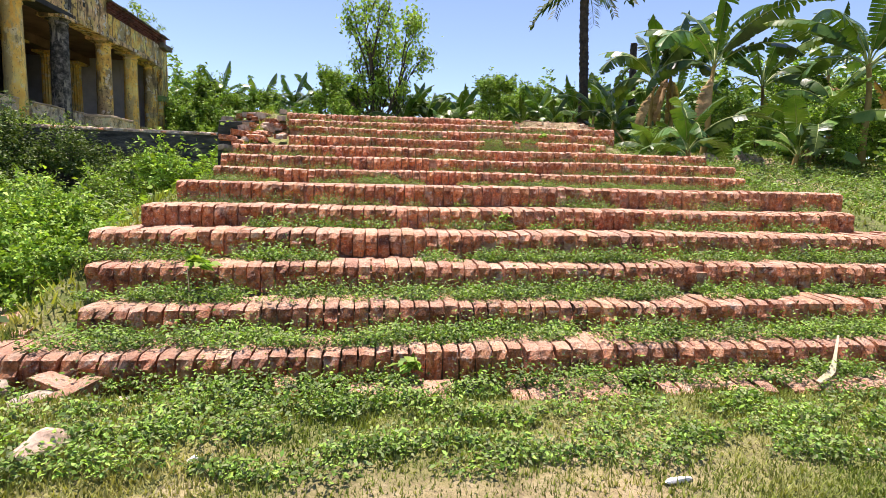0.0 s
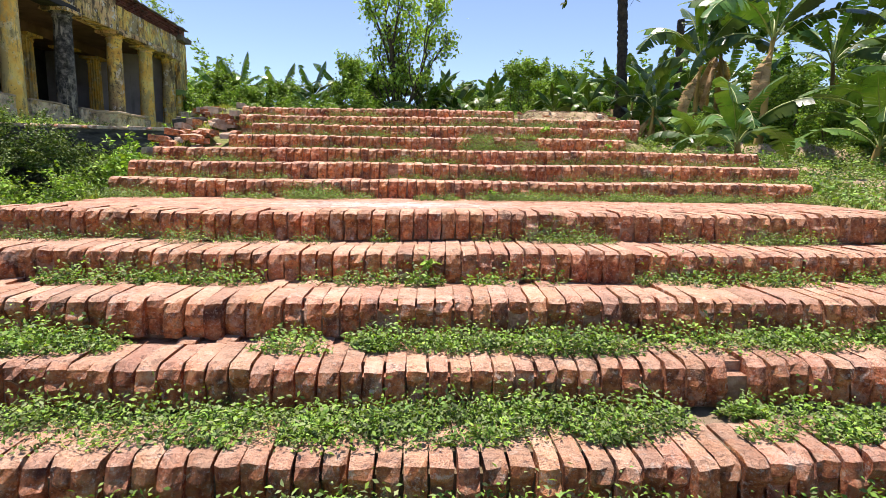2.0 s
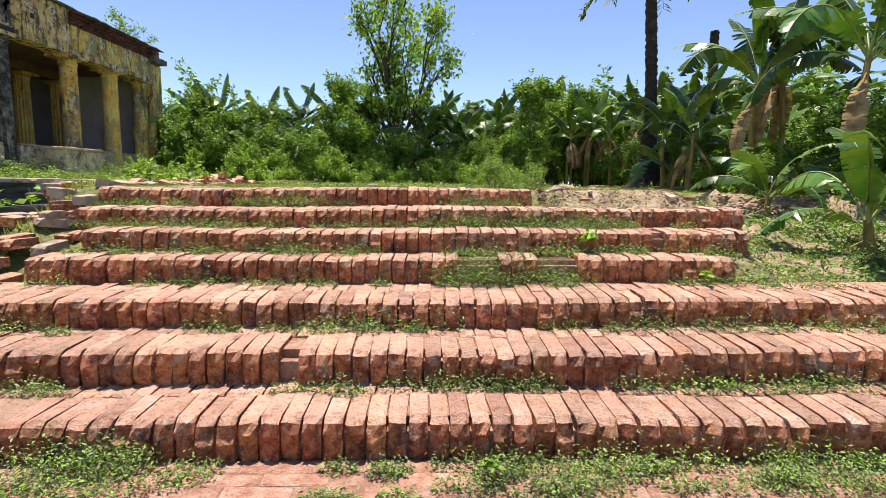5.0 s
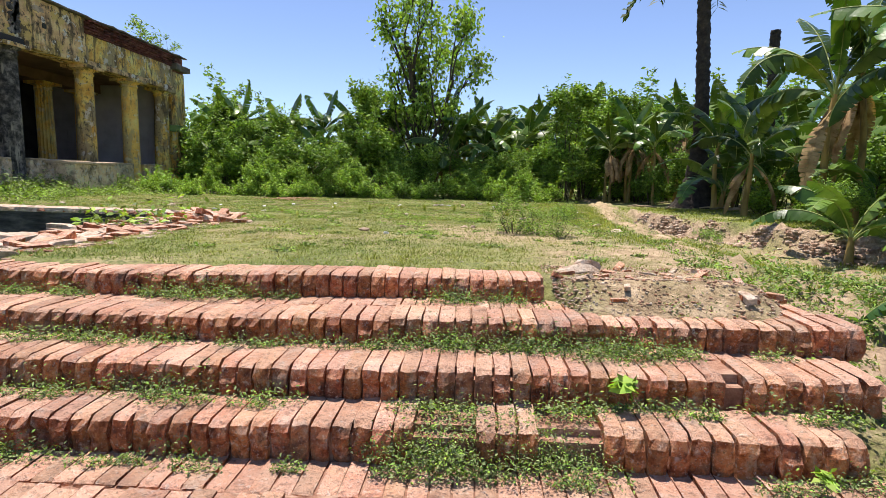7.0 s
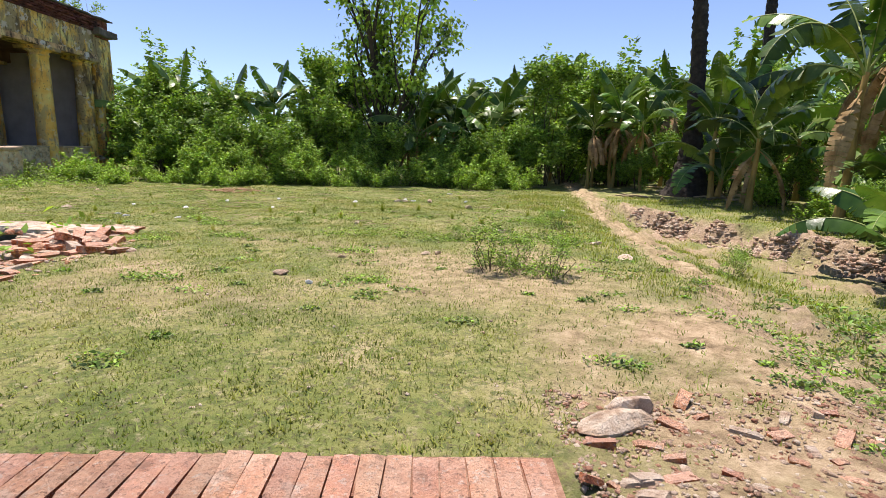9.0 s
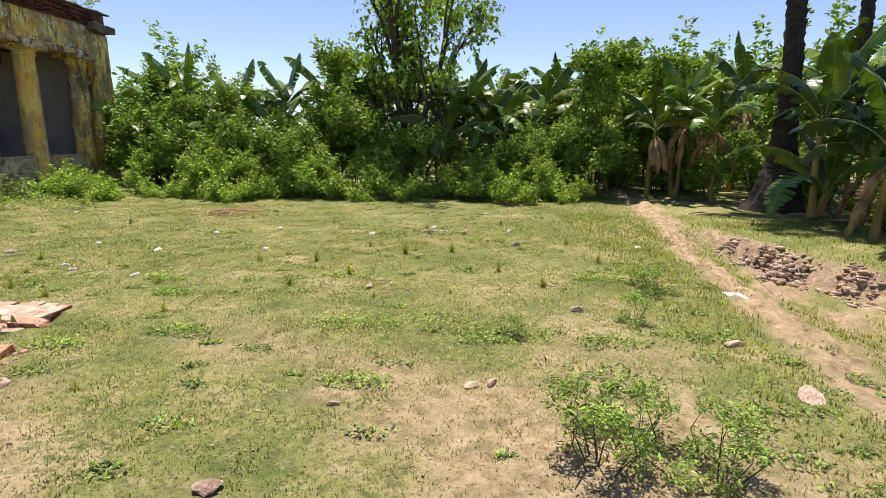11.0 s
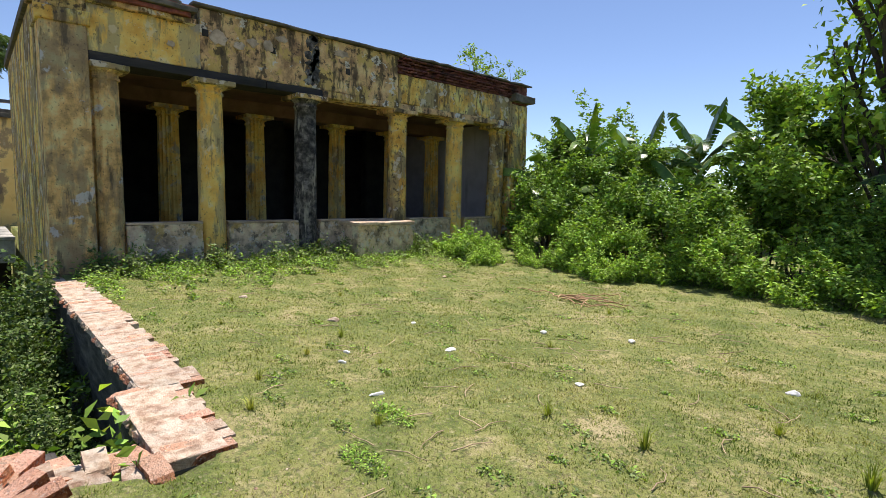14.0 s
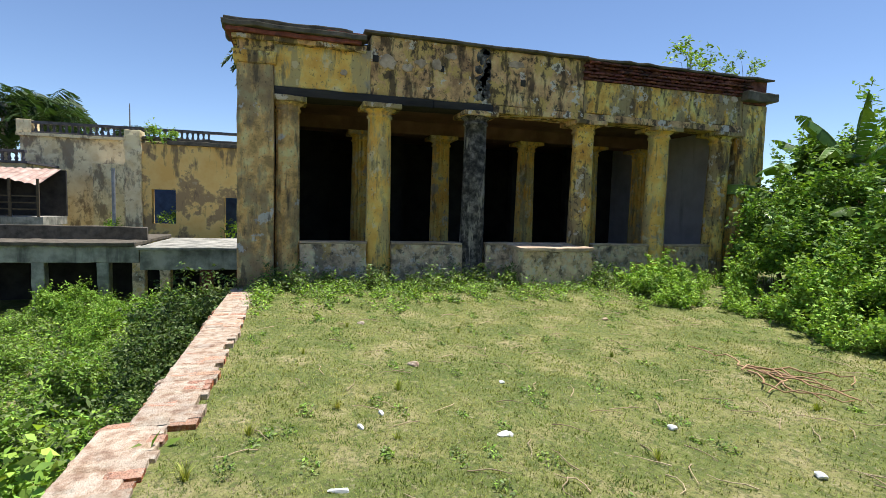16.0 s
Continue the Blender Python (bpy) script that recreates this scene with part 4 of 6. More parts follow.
low = make_bush("ground_shrub", 5, 0.55, 0.5, 1700, 0.066, [LEAF_LIGHT, LEAF_MID], "low bright green shrub before the hedge", lumps=9, stems=5)
tagged(low, group="low growth before the hedge")
scatter_copies(low, [(float(x), 21.55 + 0.45 * math.sin(x * 1.9) + float(q.uniform(-0.25, 0.25)), float(q.uniform(0.75, 1.25))) for x in np.arange(-8.6, 4.4, 0.55)] +
               [(-9.0 + 0.25 * math.sin(y * 3), float(y), float(q.uniform(0.4, 0.7))) for y in np.arange(20.8, 24.5, 0.5)] + [(-8.2, 22.2, 0.9), (-7.4, 21.4, 0.9), (-6.9, 20.9, 0.7), (-8.4, 21.2, 0.8)] + [(float(x), 25.6 + 1.6 * math.sin(x * 2.3), float(q.uniform(1.3, 1.9))) for x in np.arange(6.6, 12, 0.6)] + [(float(x), 15.5 + 2.6 * math.sin(x * 3.1), float(q.uniform(0.8, 1.3))) for x in np.arange(8.2, 13, 0.42)], q)
sprig = make_bush("wall_weed", 6, 0.42, 0.45, 420, 0.07, [LEAF_DULL, LEAF_MID], "straggling weed at the foot of the low wall", lumps=8, stems=6, width=0.35)
tagged(sprig, group="weeds along the house")
scatter_copies(sprig, [(-9.15 + 0.2 * math.sin(y * 5), float(y), float(q.uniform(0.55, 1.35))) for y in np.arange(13.7, 21.5, 0.27)], q)

# the sunken garden
GARDEN = "growth in the sunken garden"
g1 = make_bush("garden_bush", 7, 0.95, 1.25, 3600, 0.10, [LEAF_MID, LEAF_LIGHT], "bright broad-leaved bush below the terrace")
g2 = make_bush("garden_bush", 8, 0.8, 1.0, 2800, 0.085, [LEAF_MID, LEAF_DULL], "mid-green weedy bush below the terrace", width=0.4)
g3 = make_bush("garden_creeper", 9, 0.75, 1.7, 3800, 0.07, [LEAF_DEEP, LEAF_DULL], "small-leaved climber against the retaining wall", lumps=16, split=True)
for b in (g1, g2, g3):
    tagged(b, group=GARDEN)
spots1, spots2 = [], []
for x in np.arange(-16.6, -2.6, 1.25):
    for y in np.arange(3.2, 12.6, 1.3):
        px, py, s = float(x + q.uniform(-0.5, 0.5)), float(y + q.uniform(-0.5, 0.5)), float(q.uniform(0.75, 1.05))
        if px < -9:
            s *= 0.72
        if px > -9 and py < 10.5:
            s *= 0.5
        if px > -2.95 and py < 9:
            s *= 0.8
        if py > 10.5:
            s *= 1.1
        (spots1 if q.random() < 0.45 else spots2).append((px, py, s))
scatter_copies(g1, [(-2.3, 2.9, 0.42), (-2.75, 2.75, 0.5), (-2.15, 3.6, 0.38), (-2.2, 4.7, 0.4), (-2.75, 4.7, 0.5), (-3.6, 3.5, 0.6), (-2.65, 3.4, 0.5), (-2.45, 4.2, 0.42), (-3.2, 3.1, 0.6), (-3.3, 4.3, 0.62), (-2.9, 5.2, 0.5)] + spots1, q)
scatter_copies(g2, [(-2.3, 5.4, 0.3), (-2.3, 6.4, 0.3), (-2.9, 12.3, 0.75), (-3.7, 12.4, 0.8)] + spots2, q)
scatter_copies(g3, [(-5.6, 12.7, 0.62), (-4.9, 12.75, 0.72), (-4.1, 12.75, 0.5), (-7.3, 12.6, 0.95), (-8.1, 12.5, 1.1), (-8.9, 12.6, 1.05), (-7.8, 12.3, 0.8), (-6.5, 12.65, 0.9), (-6.0, 12.5, 0.75), (-8.6, 12.2, 0.9), (-3.4, 12.8, 0.62), (-9.8, 12.4, 1.0)], q)


def far_growth(seed=18):
    q = np.random.default_rng(seed)
    lp = [(x, 37 + 2 * math.sin(x), 1.0 + h, 1.5, 0.9) for x in np.arange(-16, 30, 1.5) for h in (0.4, 1.8)]
    lp += [(27 + 1.5 * math.sin(y), y, 1.0 + h, 1.5, 0.9) for y in np.arange(4, 37, 1.5) for h in (0.4, 1.8)]
    v, f = leaf_cloud(q, lump_points(q, 26000, lp, 0.3), 0.34, 0.6, 0.5)
    tagged(new("far_undergrowth", mesh_of("far_undergrowth", v, f, [LEAF_MID, LEAF_DARK], q.integers(0, 2, len(f)))), "distant green undergrowth closing off the grove", "undergrowth", kind="stuff")


far_growth()


def banana_leaf(q, length, width, rise, droop, tear=0.35, dead=False):
    """Midrib and torn blade; the leaf leaves the origin towards +x."""
    n = 24
    t = np.linspace(0, 1, n + 1)
    ang = rise - (rise + droop) * t ** 1.15
    seg = length / n
    xs = np.concatenate([[0], np.cumsum(np.cos(ang[:-1]) * seg)])
    zs = np.concatenate([[0], np.cumsum(np.sin(ang[:-1]) * seg)])
    side = 0.10 * np.sin(t * 2.2 + q.uniform(0, 6)) * t * length * 0.5
    mid = np.stack([xs, side, zs], axis=1)
    w = width * np.clip(np.sin(np.clip((t - 0.12) / 0.88, 0, 1) * math.pi) ** 0.5, 0, 1) * (t > 0.11)
    verts, faces = [], []
    for sgn in (-1, 1):
        fold = q.uniform(0.25, 0.75)
        shift = 0.0
        for k in range(2, n):
            g = q.uniform(0.0, 0.1)
            if q.random() < tear:
                g = q.uniform(0.25, 0.6)
                fold = np.clip(fold + q.normal() * 0.35, -0.25, 1.2)
                shift = q.uniform(0.0, 0.18) * seg * 2
            dn = np.array([-math.sin(ang[k]), 0, math.cos(ang[k])])
            lat = np.array([0.12, sgn, 0]) * math.cos(fold) - dn * math.sin(fold)
            a, b = mid[k], mid[k + 1] - (mid[k + 1] - mid[k]) * 0.04
            wa, wb = w[k], w[k + 1]
            o = len(verts)
            sl = (mid[k + 1] - mid[k]) * 0.45
            verts += [a, b, b + lat * wb * 0.55 + sl * 0.5, a + lat * wa * 0.55 + sl * 0.5, b + lat * wb + sl - dn * wb * 0.12 - (mid[k + 1] - mid[k]) * g, a + lat * wa + sl - dn * wa * 0.12 + sl * shift]
            faces += [(o, o + 1, o + 2, o + 3), (o + 3, o + 2, o + 4, o + 5)]
    v2, f2 = tube_arrays(mid, np.linspace(0.017, 0.003, n + 1) * (length / 1.8), 4)
    nb = len(faces)
    v, f = join([(np.array(verts), np.array(faces, dtype=np.int32)), (v2, f2)])
    return v, f, [0] * nb + [1] * len(f2)


def make_banana(name, seed, height, nleaf, size, dead=2, label="banana plant with torn green leaves"):
    q = np.random.default_rng(seed)
    base = thing(name, label, "banana plant", group="banana grove")
    lean = q.normal(size=2) * 0.06
    zs = np.linspace(-0.1, height, 9)
    pts = np.stack([lean[0] * zs + 0.04 * np.sin(zs * 2 + seed), lean[1] * zs + 0.04 * np.cos(zs * 2.3), zs], axis=1)
    v, f = tube_arrays(pts, np.interp(zs / height, [-0.1, 0, 0.3, 1], [0.088, 0.082, 0.062, 0.04]) * (0.7 + 0.3 * size), 12)
    put("pseudostem", mesh_of(name + "_stem", v, f, PSEUDO, smooth=True), base, label="yellow-brown sheathed stem")
    top = pts[-1]
    for k in range(nleaf):
        f01 = k / max(1, nleaf - 1)
        length = size * q.uniform(1.75, 2.3) * (0.78 + 0.22 * math.sin(f01 * 3.14))
        v, f, idx = banana_leaf(q, length, size * q.uniform(0.20, 0.26), radians(84 - 40 * f01 + q.uniform(-8, 8)), radians(-25 + 100 * f01 + q.uniform(-14, 22)), 0.35 + 0.4 * f01)
        put("leaf", mesh_of(name + "_leaf", v, f, [BANANA, MIDRIB], idx), base, pose(top[0], top[1], top[2] - 0.12 * f01, 0, 0, k * 137.5 + float(q.uniform(-25, 25))))
    for k in range(dead):
        v, f, idx = banana_leaf(q, size * q.uniform(1.0, 1.5), size * 0.12, radians(-35), radians(96), 0.6)
        put("dead_leaf", mesh_of(name + "_dead", v, f, [DEADLEAF, DEADLEAF], idx), base, pose(top[0], top[1], top[2] - 0.22, 0, 0, float(q.uniform(0, 360))), "withered brown hanging leaf")
    return base


bananas = [make_banana("banana_plant", 31, 1.9, 9, 1.1), make_banana("banana_plant", 32, 2.3, 10, 1.25, 1), make_banana("banana_plant", 33, 1.4, 8, 1.0, 2),
           make_banana("young_banana", 34, 0.4, 8, 0.85, 1, "young banana plant with upright pale leaves"), make_banana("banana_plant", 35, 2.7, 8, 1.15, 8, "tall banana plant with withered skirt")]
scatter_copies(bananas[0], [(7.9, 19.3, 0.95), (-7.4, 26.2, 1.0), (-3.6, 23.7, 0.72), (2.0, 23.9, 0.8), (-1.2, 25.2, 0.95), (13.5, 21, 1.1), (9.8, 27.5, 1.2)], q)
scatter_copies(bananas[1], [(8.1, 12.7, 1.05), (-1.7, 26.0, 0.95), (10.0, 10.0, 1.0), (8.1, 15.6, 1.0), (12.4, 24.6, 1.1), (-5.0, 26.2, 0.9), (6.9, 27.8, 1.1), (11.2, 14.6, 1.0)], q)
scatter_copies(bananas[2], [(7.9, 17.6, 0.95), (3.0, 24.0, 0.95), (1.2, 24.2, 0.95), (4.0, 25.0, 1.0), (8.4, 18.7, 0.85), (9.4, 17.2, 0.85), (-6.4, 26.6, 1.1), (10.2, 19.8, 1.0), (11.8, 16.8, 1.0), (10.9, 12.0, 0.9), (-5.6, 24.9, 1.05), (-8.6, 25.6, 1.2), (0.9, 23.6, 1.0)], q)
scatter_copies(bananas[3], [(5.65, 9.3, 0.95), (8.1, 9.6, 1.0), (8.9, 10.2, 1.1), (8.2, 19.4, 1.2), (9.2, 15.6, 1.1), (1.6, 24.2, 1.3), (7.0, 13.0, 0.9)], q)
scatter_copies(bananas[4], [(-8.3, 25.9, 0.95), (-7.2, 25.2, 0.85), (-5.2, 24.6, 0.85), (-3.9, 24.9, 0.8), (1.6, 24.3, 0.8), (2.6, 24.0, 0.72), (3.9, 25.4, 0.92), (0.6, 24.8, 0.82), (-2.9, 25.6, 1.0), (5.6, 26.4, 0.92), (7.4, 25.6, 0.85), (6.4, 23.8, 0.7), (5.9, 22.4, 0.66), (6.7, 22.7, 0.72), (7.3, 21.9, 0.64), (6.9, 23.4, 0.8), (9.1, 15.9, 1.0), (8.9, 24.6, 0.9), (10.6, 22.8, 0.95), (11.6, 20.4, 1.0), (14.4, 18.2, 1.0), (6.9, 29.5, 0.9), (8.0, 26.6, 0.9), (9.4, 29.0, 0.9), (11.4, 26.0, 0.9), (4.6, 28.4, 0.95), (2.4, 27.6, 0.95), (13.0, 14.6, 1.0)], q)


def branch(q, tubes, tips, p, d, length, rad, level):
    n = 5
    pts = [np.array(p)]
    for _ in range(n):
        d = d + q.normal(size=3) * 0.13
        d[2] += 0.04
        d = d / np.linalg.norm(d)
        pts.append(pts[-1] + d * length / n)
    tubes.append(tube_arrays(pts, np.linspace(rad, rad * 0.55, n + 1), 8 if level < 2 else 5))
    if level == 3:
        tips += pts[2:]
        return
    for k in range(3 if level else 7):
        i = q.integers(2, n + 1) if level else q.integers(1, n + 1)
        a = q.random() * math.tau
        nd = d * 0.75 + np.array([math.cos(a), math.sin(a), q.uniform(0.3, 0.9)]) * 0.5
        branch(q, tubes, tips, pts[i], nd / np.linalg.norm(nd), length * q.uniform(0.36, 0.52), rad * 0.5, level + 1)
    if level == 2:
        tips += pts[4:]


def make_tree(x, y, seed=41):
    q = np.random.default_rng(seed)
    tree = thing("slender_tree", "slender tree with open leafy crown above the hedge", "tree", at=(x, y, float(ground_z(x, y))))
    tree.scale = (0.86, 0.86, 1.12)
    tubes, tips = [], []
    for lean, L, r in (((0.02, 0.0, 1), 4.7, 0.13), ((-0.14, 0.05, 1), 4.2, 0.085), ((0.05, -0.08, 1), 4.0, 0.08)):
        branch(q, tubes, tips, (lean[0] * 0.8, lean[1], -0.1), np.array(lean) / np.linalg.norm(lean), L, r, 0)
    v, f = join(tubes)
    put("trunk", mesh_of("tree_trunk", v, f, BARK, smooth=True), tree, label="several dark thin stems")
    tips = np.array(tips)
    tips = tips[tips[:, 2] > 2.4]
    pts = np.repeat(tips, 8, axis=0) + q.normal(size=(len(tips) * 8, 3)) * 0.2
    v, f = leaf_cloud(q, pts, 0.17, 0.4, 0.55, 0.35)
    put("crown", mesh_of("tree_crown", v, f, [LEAF_MID, LEAF_LIGHT, LEAF_LIGHT], q.integers(0, 3, len(f))), tree)
    lp = [(0.1 * q.normal(), 0.1 * q.normal(), z, 0.34, 1.2) for z in np.arange(0.5, 4.2, 0.35)]
    v, f = leaf_cloud(q, lump_points(q, 1300, lp), 0.12, 0.2, 0.5, 0.5)
    put("climber", mesh_of("tree_climbers", v, f, [LEAF_DARK, LEAF_DULL], q.integers(0, 2, len(f))), tree, label="hanging climber round the trunk")
    return tree


make_tree(-0.15, 24.0)


def make_palm(x, y, height, radius, fronds, label, bark, stump=False, flare=0.0, flen=2.2, lean=(0, 0), seed=0):
    q = np.random.default_rng(60 + seed)
    palm = thing("palm_stump" if stump else "palm_tree", label, "palm", at=(x, y, float(ground_z(x, y)) - 0.1))
    zs = np.arange(0, height, 0.07)
    pts = np.stack([lean[0] * zs + 0.06 * np.sin(zs * 0.7), lean[1] * zs, zs], axis=1)
    rad = radius * (1 + 0.10 * ((np.arange(len(zs)) % 3) == 0)) + flare * np.exp(-zs / 0.75)
    v, f = tube_arrays(pts, rad * (1 - 0.15 * zs / height), 14)
    v = v + q.normal(size=v.shape) * radius * 0.06
    put("trunk", mesh_of("palm_trunk", v, f, bark), palm)
    top = pts[-1]
    for k in range(fronds):
        L = flen * q.uniform(0.8, 1.1)
        n = 22
        t = np.linspace(0, 1, n)
        e0 = q.uniform(-0.35, 1.2)
        ang = e0 - (e0 + 1.15) * t ** 1.2
        xs, zz = np.cumsum(np.cos(ang)) * L / n, np.cumsum(np.sin(ang)) * L / n
        mid = np.stack([xs, 0 * xs, zz], axis=1)
        tv, tf = tube_arrays(mid, np.linspace(0.03, 0.006, n), 4)
        lv, lf = [], []
        for i in range(3, n):
            for s in (-1, 1):
                ll = L * 0.30 * math.sin(min(1, t[i] * 1.1 + 0.12) * 2.6)
                d = np.array([0.45, s * 0.8, -0.55 + 0.25 * q.normal()])
                d /= np.linalg.norm(d)
                o = len(lv)
                lv += [mid[i], mid[i] + d * ll * 0.5 + np.array([0.022, 0, 0.02]) * flen, mid[i] + d * ll, mid[i] + d * ll * 0.5 - np.array([0.022, 0, 0]) * flen]
                lf.append((o, o + 1, o + 2, o + 3))
        v, f = join([(np.array(lv), np.array(lf, dtype=np.int32)), (tv, tf)])
        put("frond", mesh_of("palm_frond", v, f, PALMLEAF), palm, pose(top[0], top[1], top[2], 0, 0, k * 137.5))
    return palm


make_palm(8.0, 20.6, 7.2, 0.18, 16, "date palm with dark flared trunk beside the trail", PALMBARK, flare=0.55, flen=2.4, lean=(-0.03, 0), seed=1)
make_palm(11.7, 24.2, 6.0, 0.17, 0, "bare broken palm trunk among the bananas", PALMBARK, stump=True, seed=2)
for k, (x, y, h, fl) in enumerate(((-48, 11.5, 16.4, 3.3), (-50, 13.2, 14.0, 3.2), (-49, 13.4, 10.6, 3.0), (-48, -7.4, 11.4, 4.4), (-48, -4.1, 10.2, 3.8), (-56, -1.2, 10.2, 2.4), (-47, -9.6, 9.8, 4.4), (-52, -6.4, 10.0, 4.2), (-50, -5.2, 11.6, 3.8))):
    make_palm(x, y, h, 0.24, 26, "tall grey-trunked palm behind the mansion", GREYBARK, flen=fl, seed=5 + k)


# ---- grass and weeds ----
def blades(q, n, region, height, mat, name, label, density=None, width=0.006, lean=0.5):
    x0, x1, y0, y1 = region
    x, y = q.uniform(x0, x1, n), q.uniform(y0, y1, n)
    keep = np.ones(n, bool)
    if density is not None:
        keep = q.random(n) < density(x, y)
    x, y = x[keep], y[keep]
    n = len(x)
    z = ground_z(x, y)
    a, h = q.uniform(0, math.tau, n), height * q.uniform(0.45, 1.3, n)
    w = width * q.uniform(0.6, 1.4, n)
    s = np.stack([np.cos(a), np.sin(a), 0 * a], axis=1) * w[:, None]
    l = lean * h * q.uniform(0.1, 1.3, n)
    b = a + q.uniform(-0.8, 0.8, n) + math.pi / 2
    tip = np.stack([x + np.cos(b) * l, y + np.sin(b) * l, z + h], axis=1)
    root = np.stack([x, y, z - 0.01], axis=1)
    v = np.stack([root - s, root + s, tip], axis=1).reshape(-1, 3)
    return tagged(new(name, mesh_of(name, v, np.arange(n * 3, dtype=np.int32).reshape(-1, 3), mat)), label, "grass", kind="stuff")


q = np.random.default_rng(77)


def lawn_density(x, y):
    out = (1 - 0.88 * path_soil(x, y)) * (0.7 + 0.3 * wave(x, y, 1.1, 4)) * (0.75 + 0.25 * wave(x, y, 3.3, 2))
    out = np.where((x < garden_edge(y) + 0.2) & (y < 13.5), 0, out)
    return np.clip(out * 1.5, 0, 1)


blades(q, 420000, (-5.5, 4.2, 8.75, 18.5), 0.017, GRASS, "lawn_grass", "short dry and green lawn grass", lambda x, y: lawn_density(x, y) * (1 - smooth(3.5, 6.2, np.hypot(x - 0.8, (y - 12.2) * 0.85))), 0.0042, 1.7)
blades(q, 300000, (-9.3, 5.2, 8.8, 22.0), 0.022, GRASS, "far_lawn_grass", "longer lawn grass towards the hedge", lambda x, y: lawn_density(x, y) * smooth(2.5, 6.0, np.hypot(x - 0.8, (y - 12.2) * 0.85)), 0.0062, 1.6)
blades(q, 60000, (3.2, 9.5, 8.6, 19.5), 0.045, GRASS_LUSH, "bank_grass", "rough grass along the trail and bank", lambda x, y: np.clip(1 - 1.25 * path_soil(x, y), 0, 1) * (0.55 + 0.45 * wave(x, y, 1.9, 3)), 0.007, 0.8)
blades(q, 300000, (-3.2, 4.6, 0.6, 3.0), 0.024, GRASS, "front_grass", "short lush grass before the steps", lambda x, y: np.clip((1 - 0.85 * path_soil(x, y)) * (0.7 + 0.4 * wave(x, y, 2.7, 3)), 0, 1), 0.0045, 1.0)
blades(q, 24000, (-4.0, -1.6, 2.2, 9.0), 0.06, GRASS_LUSH, "garden_grass", "long grass beside the steps", None, 0.008, 0.8)
blades(q, 60000, (4.2, 16.0, 2.5, 12.5), 0.05, GRASS, "side_grass", "long grass on the bank beside the steps", lambda x, y: np.where((x < 7.0) & (y > 6.8), 0.18, 1.0), 0.009, 0.8)


def weed_patch(q, spots, per, size, spread, height, mats, name, label, width=0.5):
    """Many small leaves massed round the spots (x, y, z, scale)."""
    spots = np.asarray(spots, float)
    k = np.repeat(np.arange(len(spots)), per)
    r = np.sqrt(q.random(len(k))) * spread * spots[k, 3]
    a = q.uniform(0, math.tau, len(k))
    h = np.abs(q.normal(size=len(k))) * height * 0.5 * spots[k, 3] * (1 - 0.6 * r / (spread * spots[k, 3] + 1e-6))
    p = np.stack([spots[k, 0] + np.cos(a) * r * 1.5, spots[k, 1] + np.sin(a) * r * 0.62, spots[k, 2] + 0.005 + h], axis=1)
    v, f = leaf_cloud(q, p, size, 0.8, width)
    return tagged(new(name, mesh_of(name, v, f, mats, q.integers(0, len(mats), len(f)))), label, "weeds", kind="stuff")


spots_lush, spots_dull = [], []
WEEDY = [1.0, 1.0, 0.95, 0.9, 0.7, 0.6, 1.0, 0.8, 0.75, 0.8, 0.7, 0.8, 0.7]
for k, (y, z, x0, x1) in enumerate(STEPS):
    low_z = STEPS[k - 1][1] if k else 0.37
    for x in np.arange(x0 + 0.05, x1, 0.10):
        cover = 0.5 + 0.5 * float(wave(x * 1.0, y * 3.0, 2.4, k))
        if q.random() < WEEDY[k] * (0.25 + 0.95 * cover):
            s = float(q.uniform(0.5, 1.15))
            deep = (0.16, 0.24, 0.24, 0.2, 0.13)[k] if k < 5 else (0.26 if k == 6 else 0.10)
            for _ in range(3 if 0 < k < 4 or k == 6 else 1):
                (spots_lush if k < 5 and q.random() < 0.8 else spots_dull).append((x + q.uniform(-0.05, 0.05), y - q.uniform(0.02, deep), low_z - 0.01 + CROSS * (x - 1), s))
for x in np.arange(-2.3, 3.8, 0.12):
    for y in (2.60, 2.56, 2.50, 2.40, 2.30, 2.20, 2.08, 1.95):
        if q.random() < (0.9 if y > 2.45 else 0.62 * (1 - smooth(2.2, 1.6, y) * 0.5)):
            if not (2.22 < y < 2.46 and (x < -0.85 or x > 0.3) and q.random() < 0.8):
                spots_lush.append((x + q.uniform(-0.06, 0.06), y + q.uniform(-0.06, 0.06), float(ground_z(x, y)), float(q.uniform(0.5, 1.1))))
weed_patch(q, spots_lush, 230, 0.022, 0.13, 0.14, [LEAF_DARK, LEAF_DULL, LEAF_MID], "step_weeds", "small-leaved green weeds growing along the lower steps")
for x, y, z, n in ((1.62, 7.42, 1.78, 16), (1.75, 7.5, 1.85, 10), (2.1, 7.45, 1.78, 6), (1.9, 7.55, 1.76, 9), (1.75, 8.0, 2.05, 14), (2.1, 7.95, 2.05, 8), (2.4, 7.9, 2.06, 10), (1.75, 8.4, 2.19, 5), (2.9, 8.3, 2.15, 6), (0.2, 8.38, 2.19, 4), (3.5, 7.3, 1.76, 6), (0.0, 6.1, 1.29, 6), (2.8, 6.1, 1.29, 7), (1.6, 4.55, 1.13, 5), (-0.5, 4.5, 1.1, 4), (0.4, 7.6, 1.9, 3)):
    spots_dull += [(x + q.normal() * 0.16, y + q.normal() * 0.05, z, float(q.uniform(0.8, 1.6))) for _ in range(n)]
weed_patch(q, spots_dull, 190, 0.018, 0.10, 0.12, [LEAF_DULL, LEAF_MID, LEAF_DULL], "dry_step_weeds", "dull creeping weeds growing along the upper steps", 0.4)
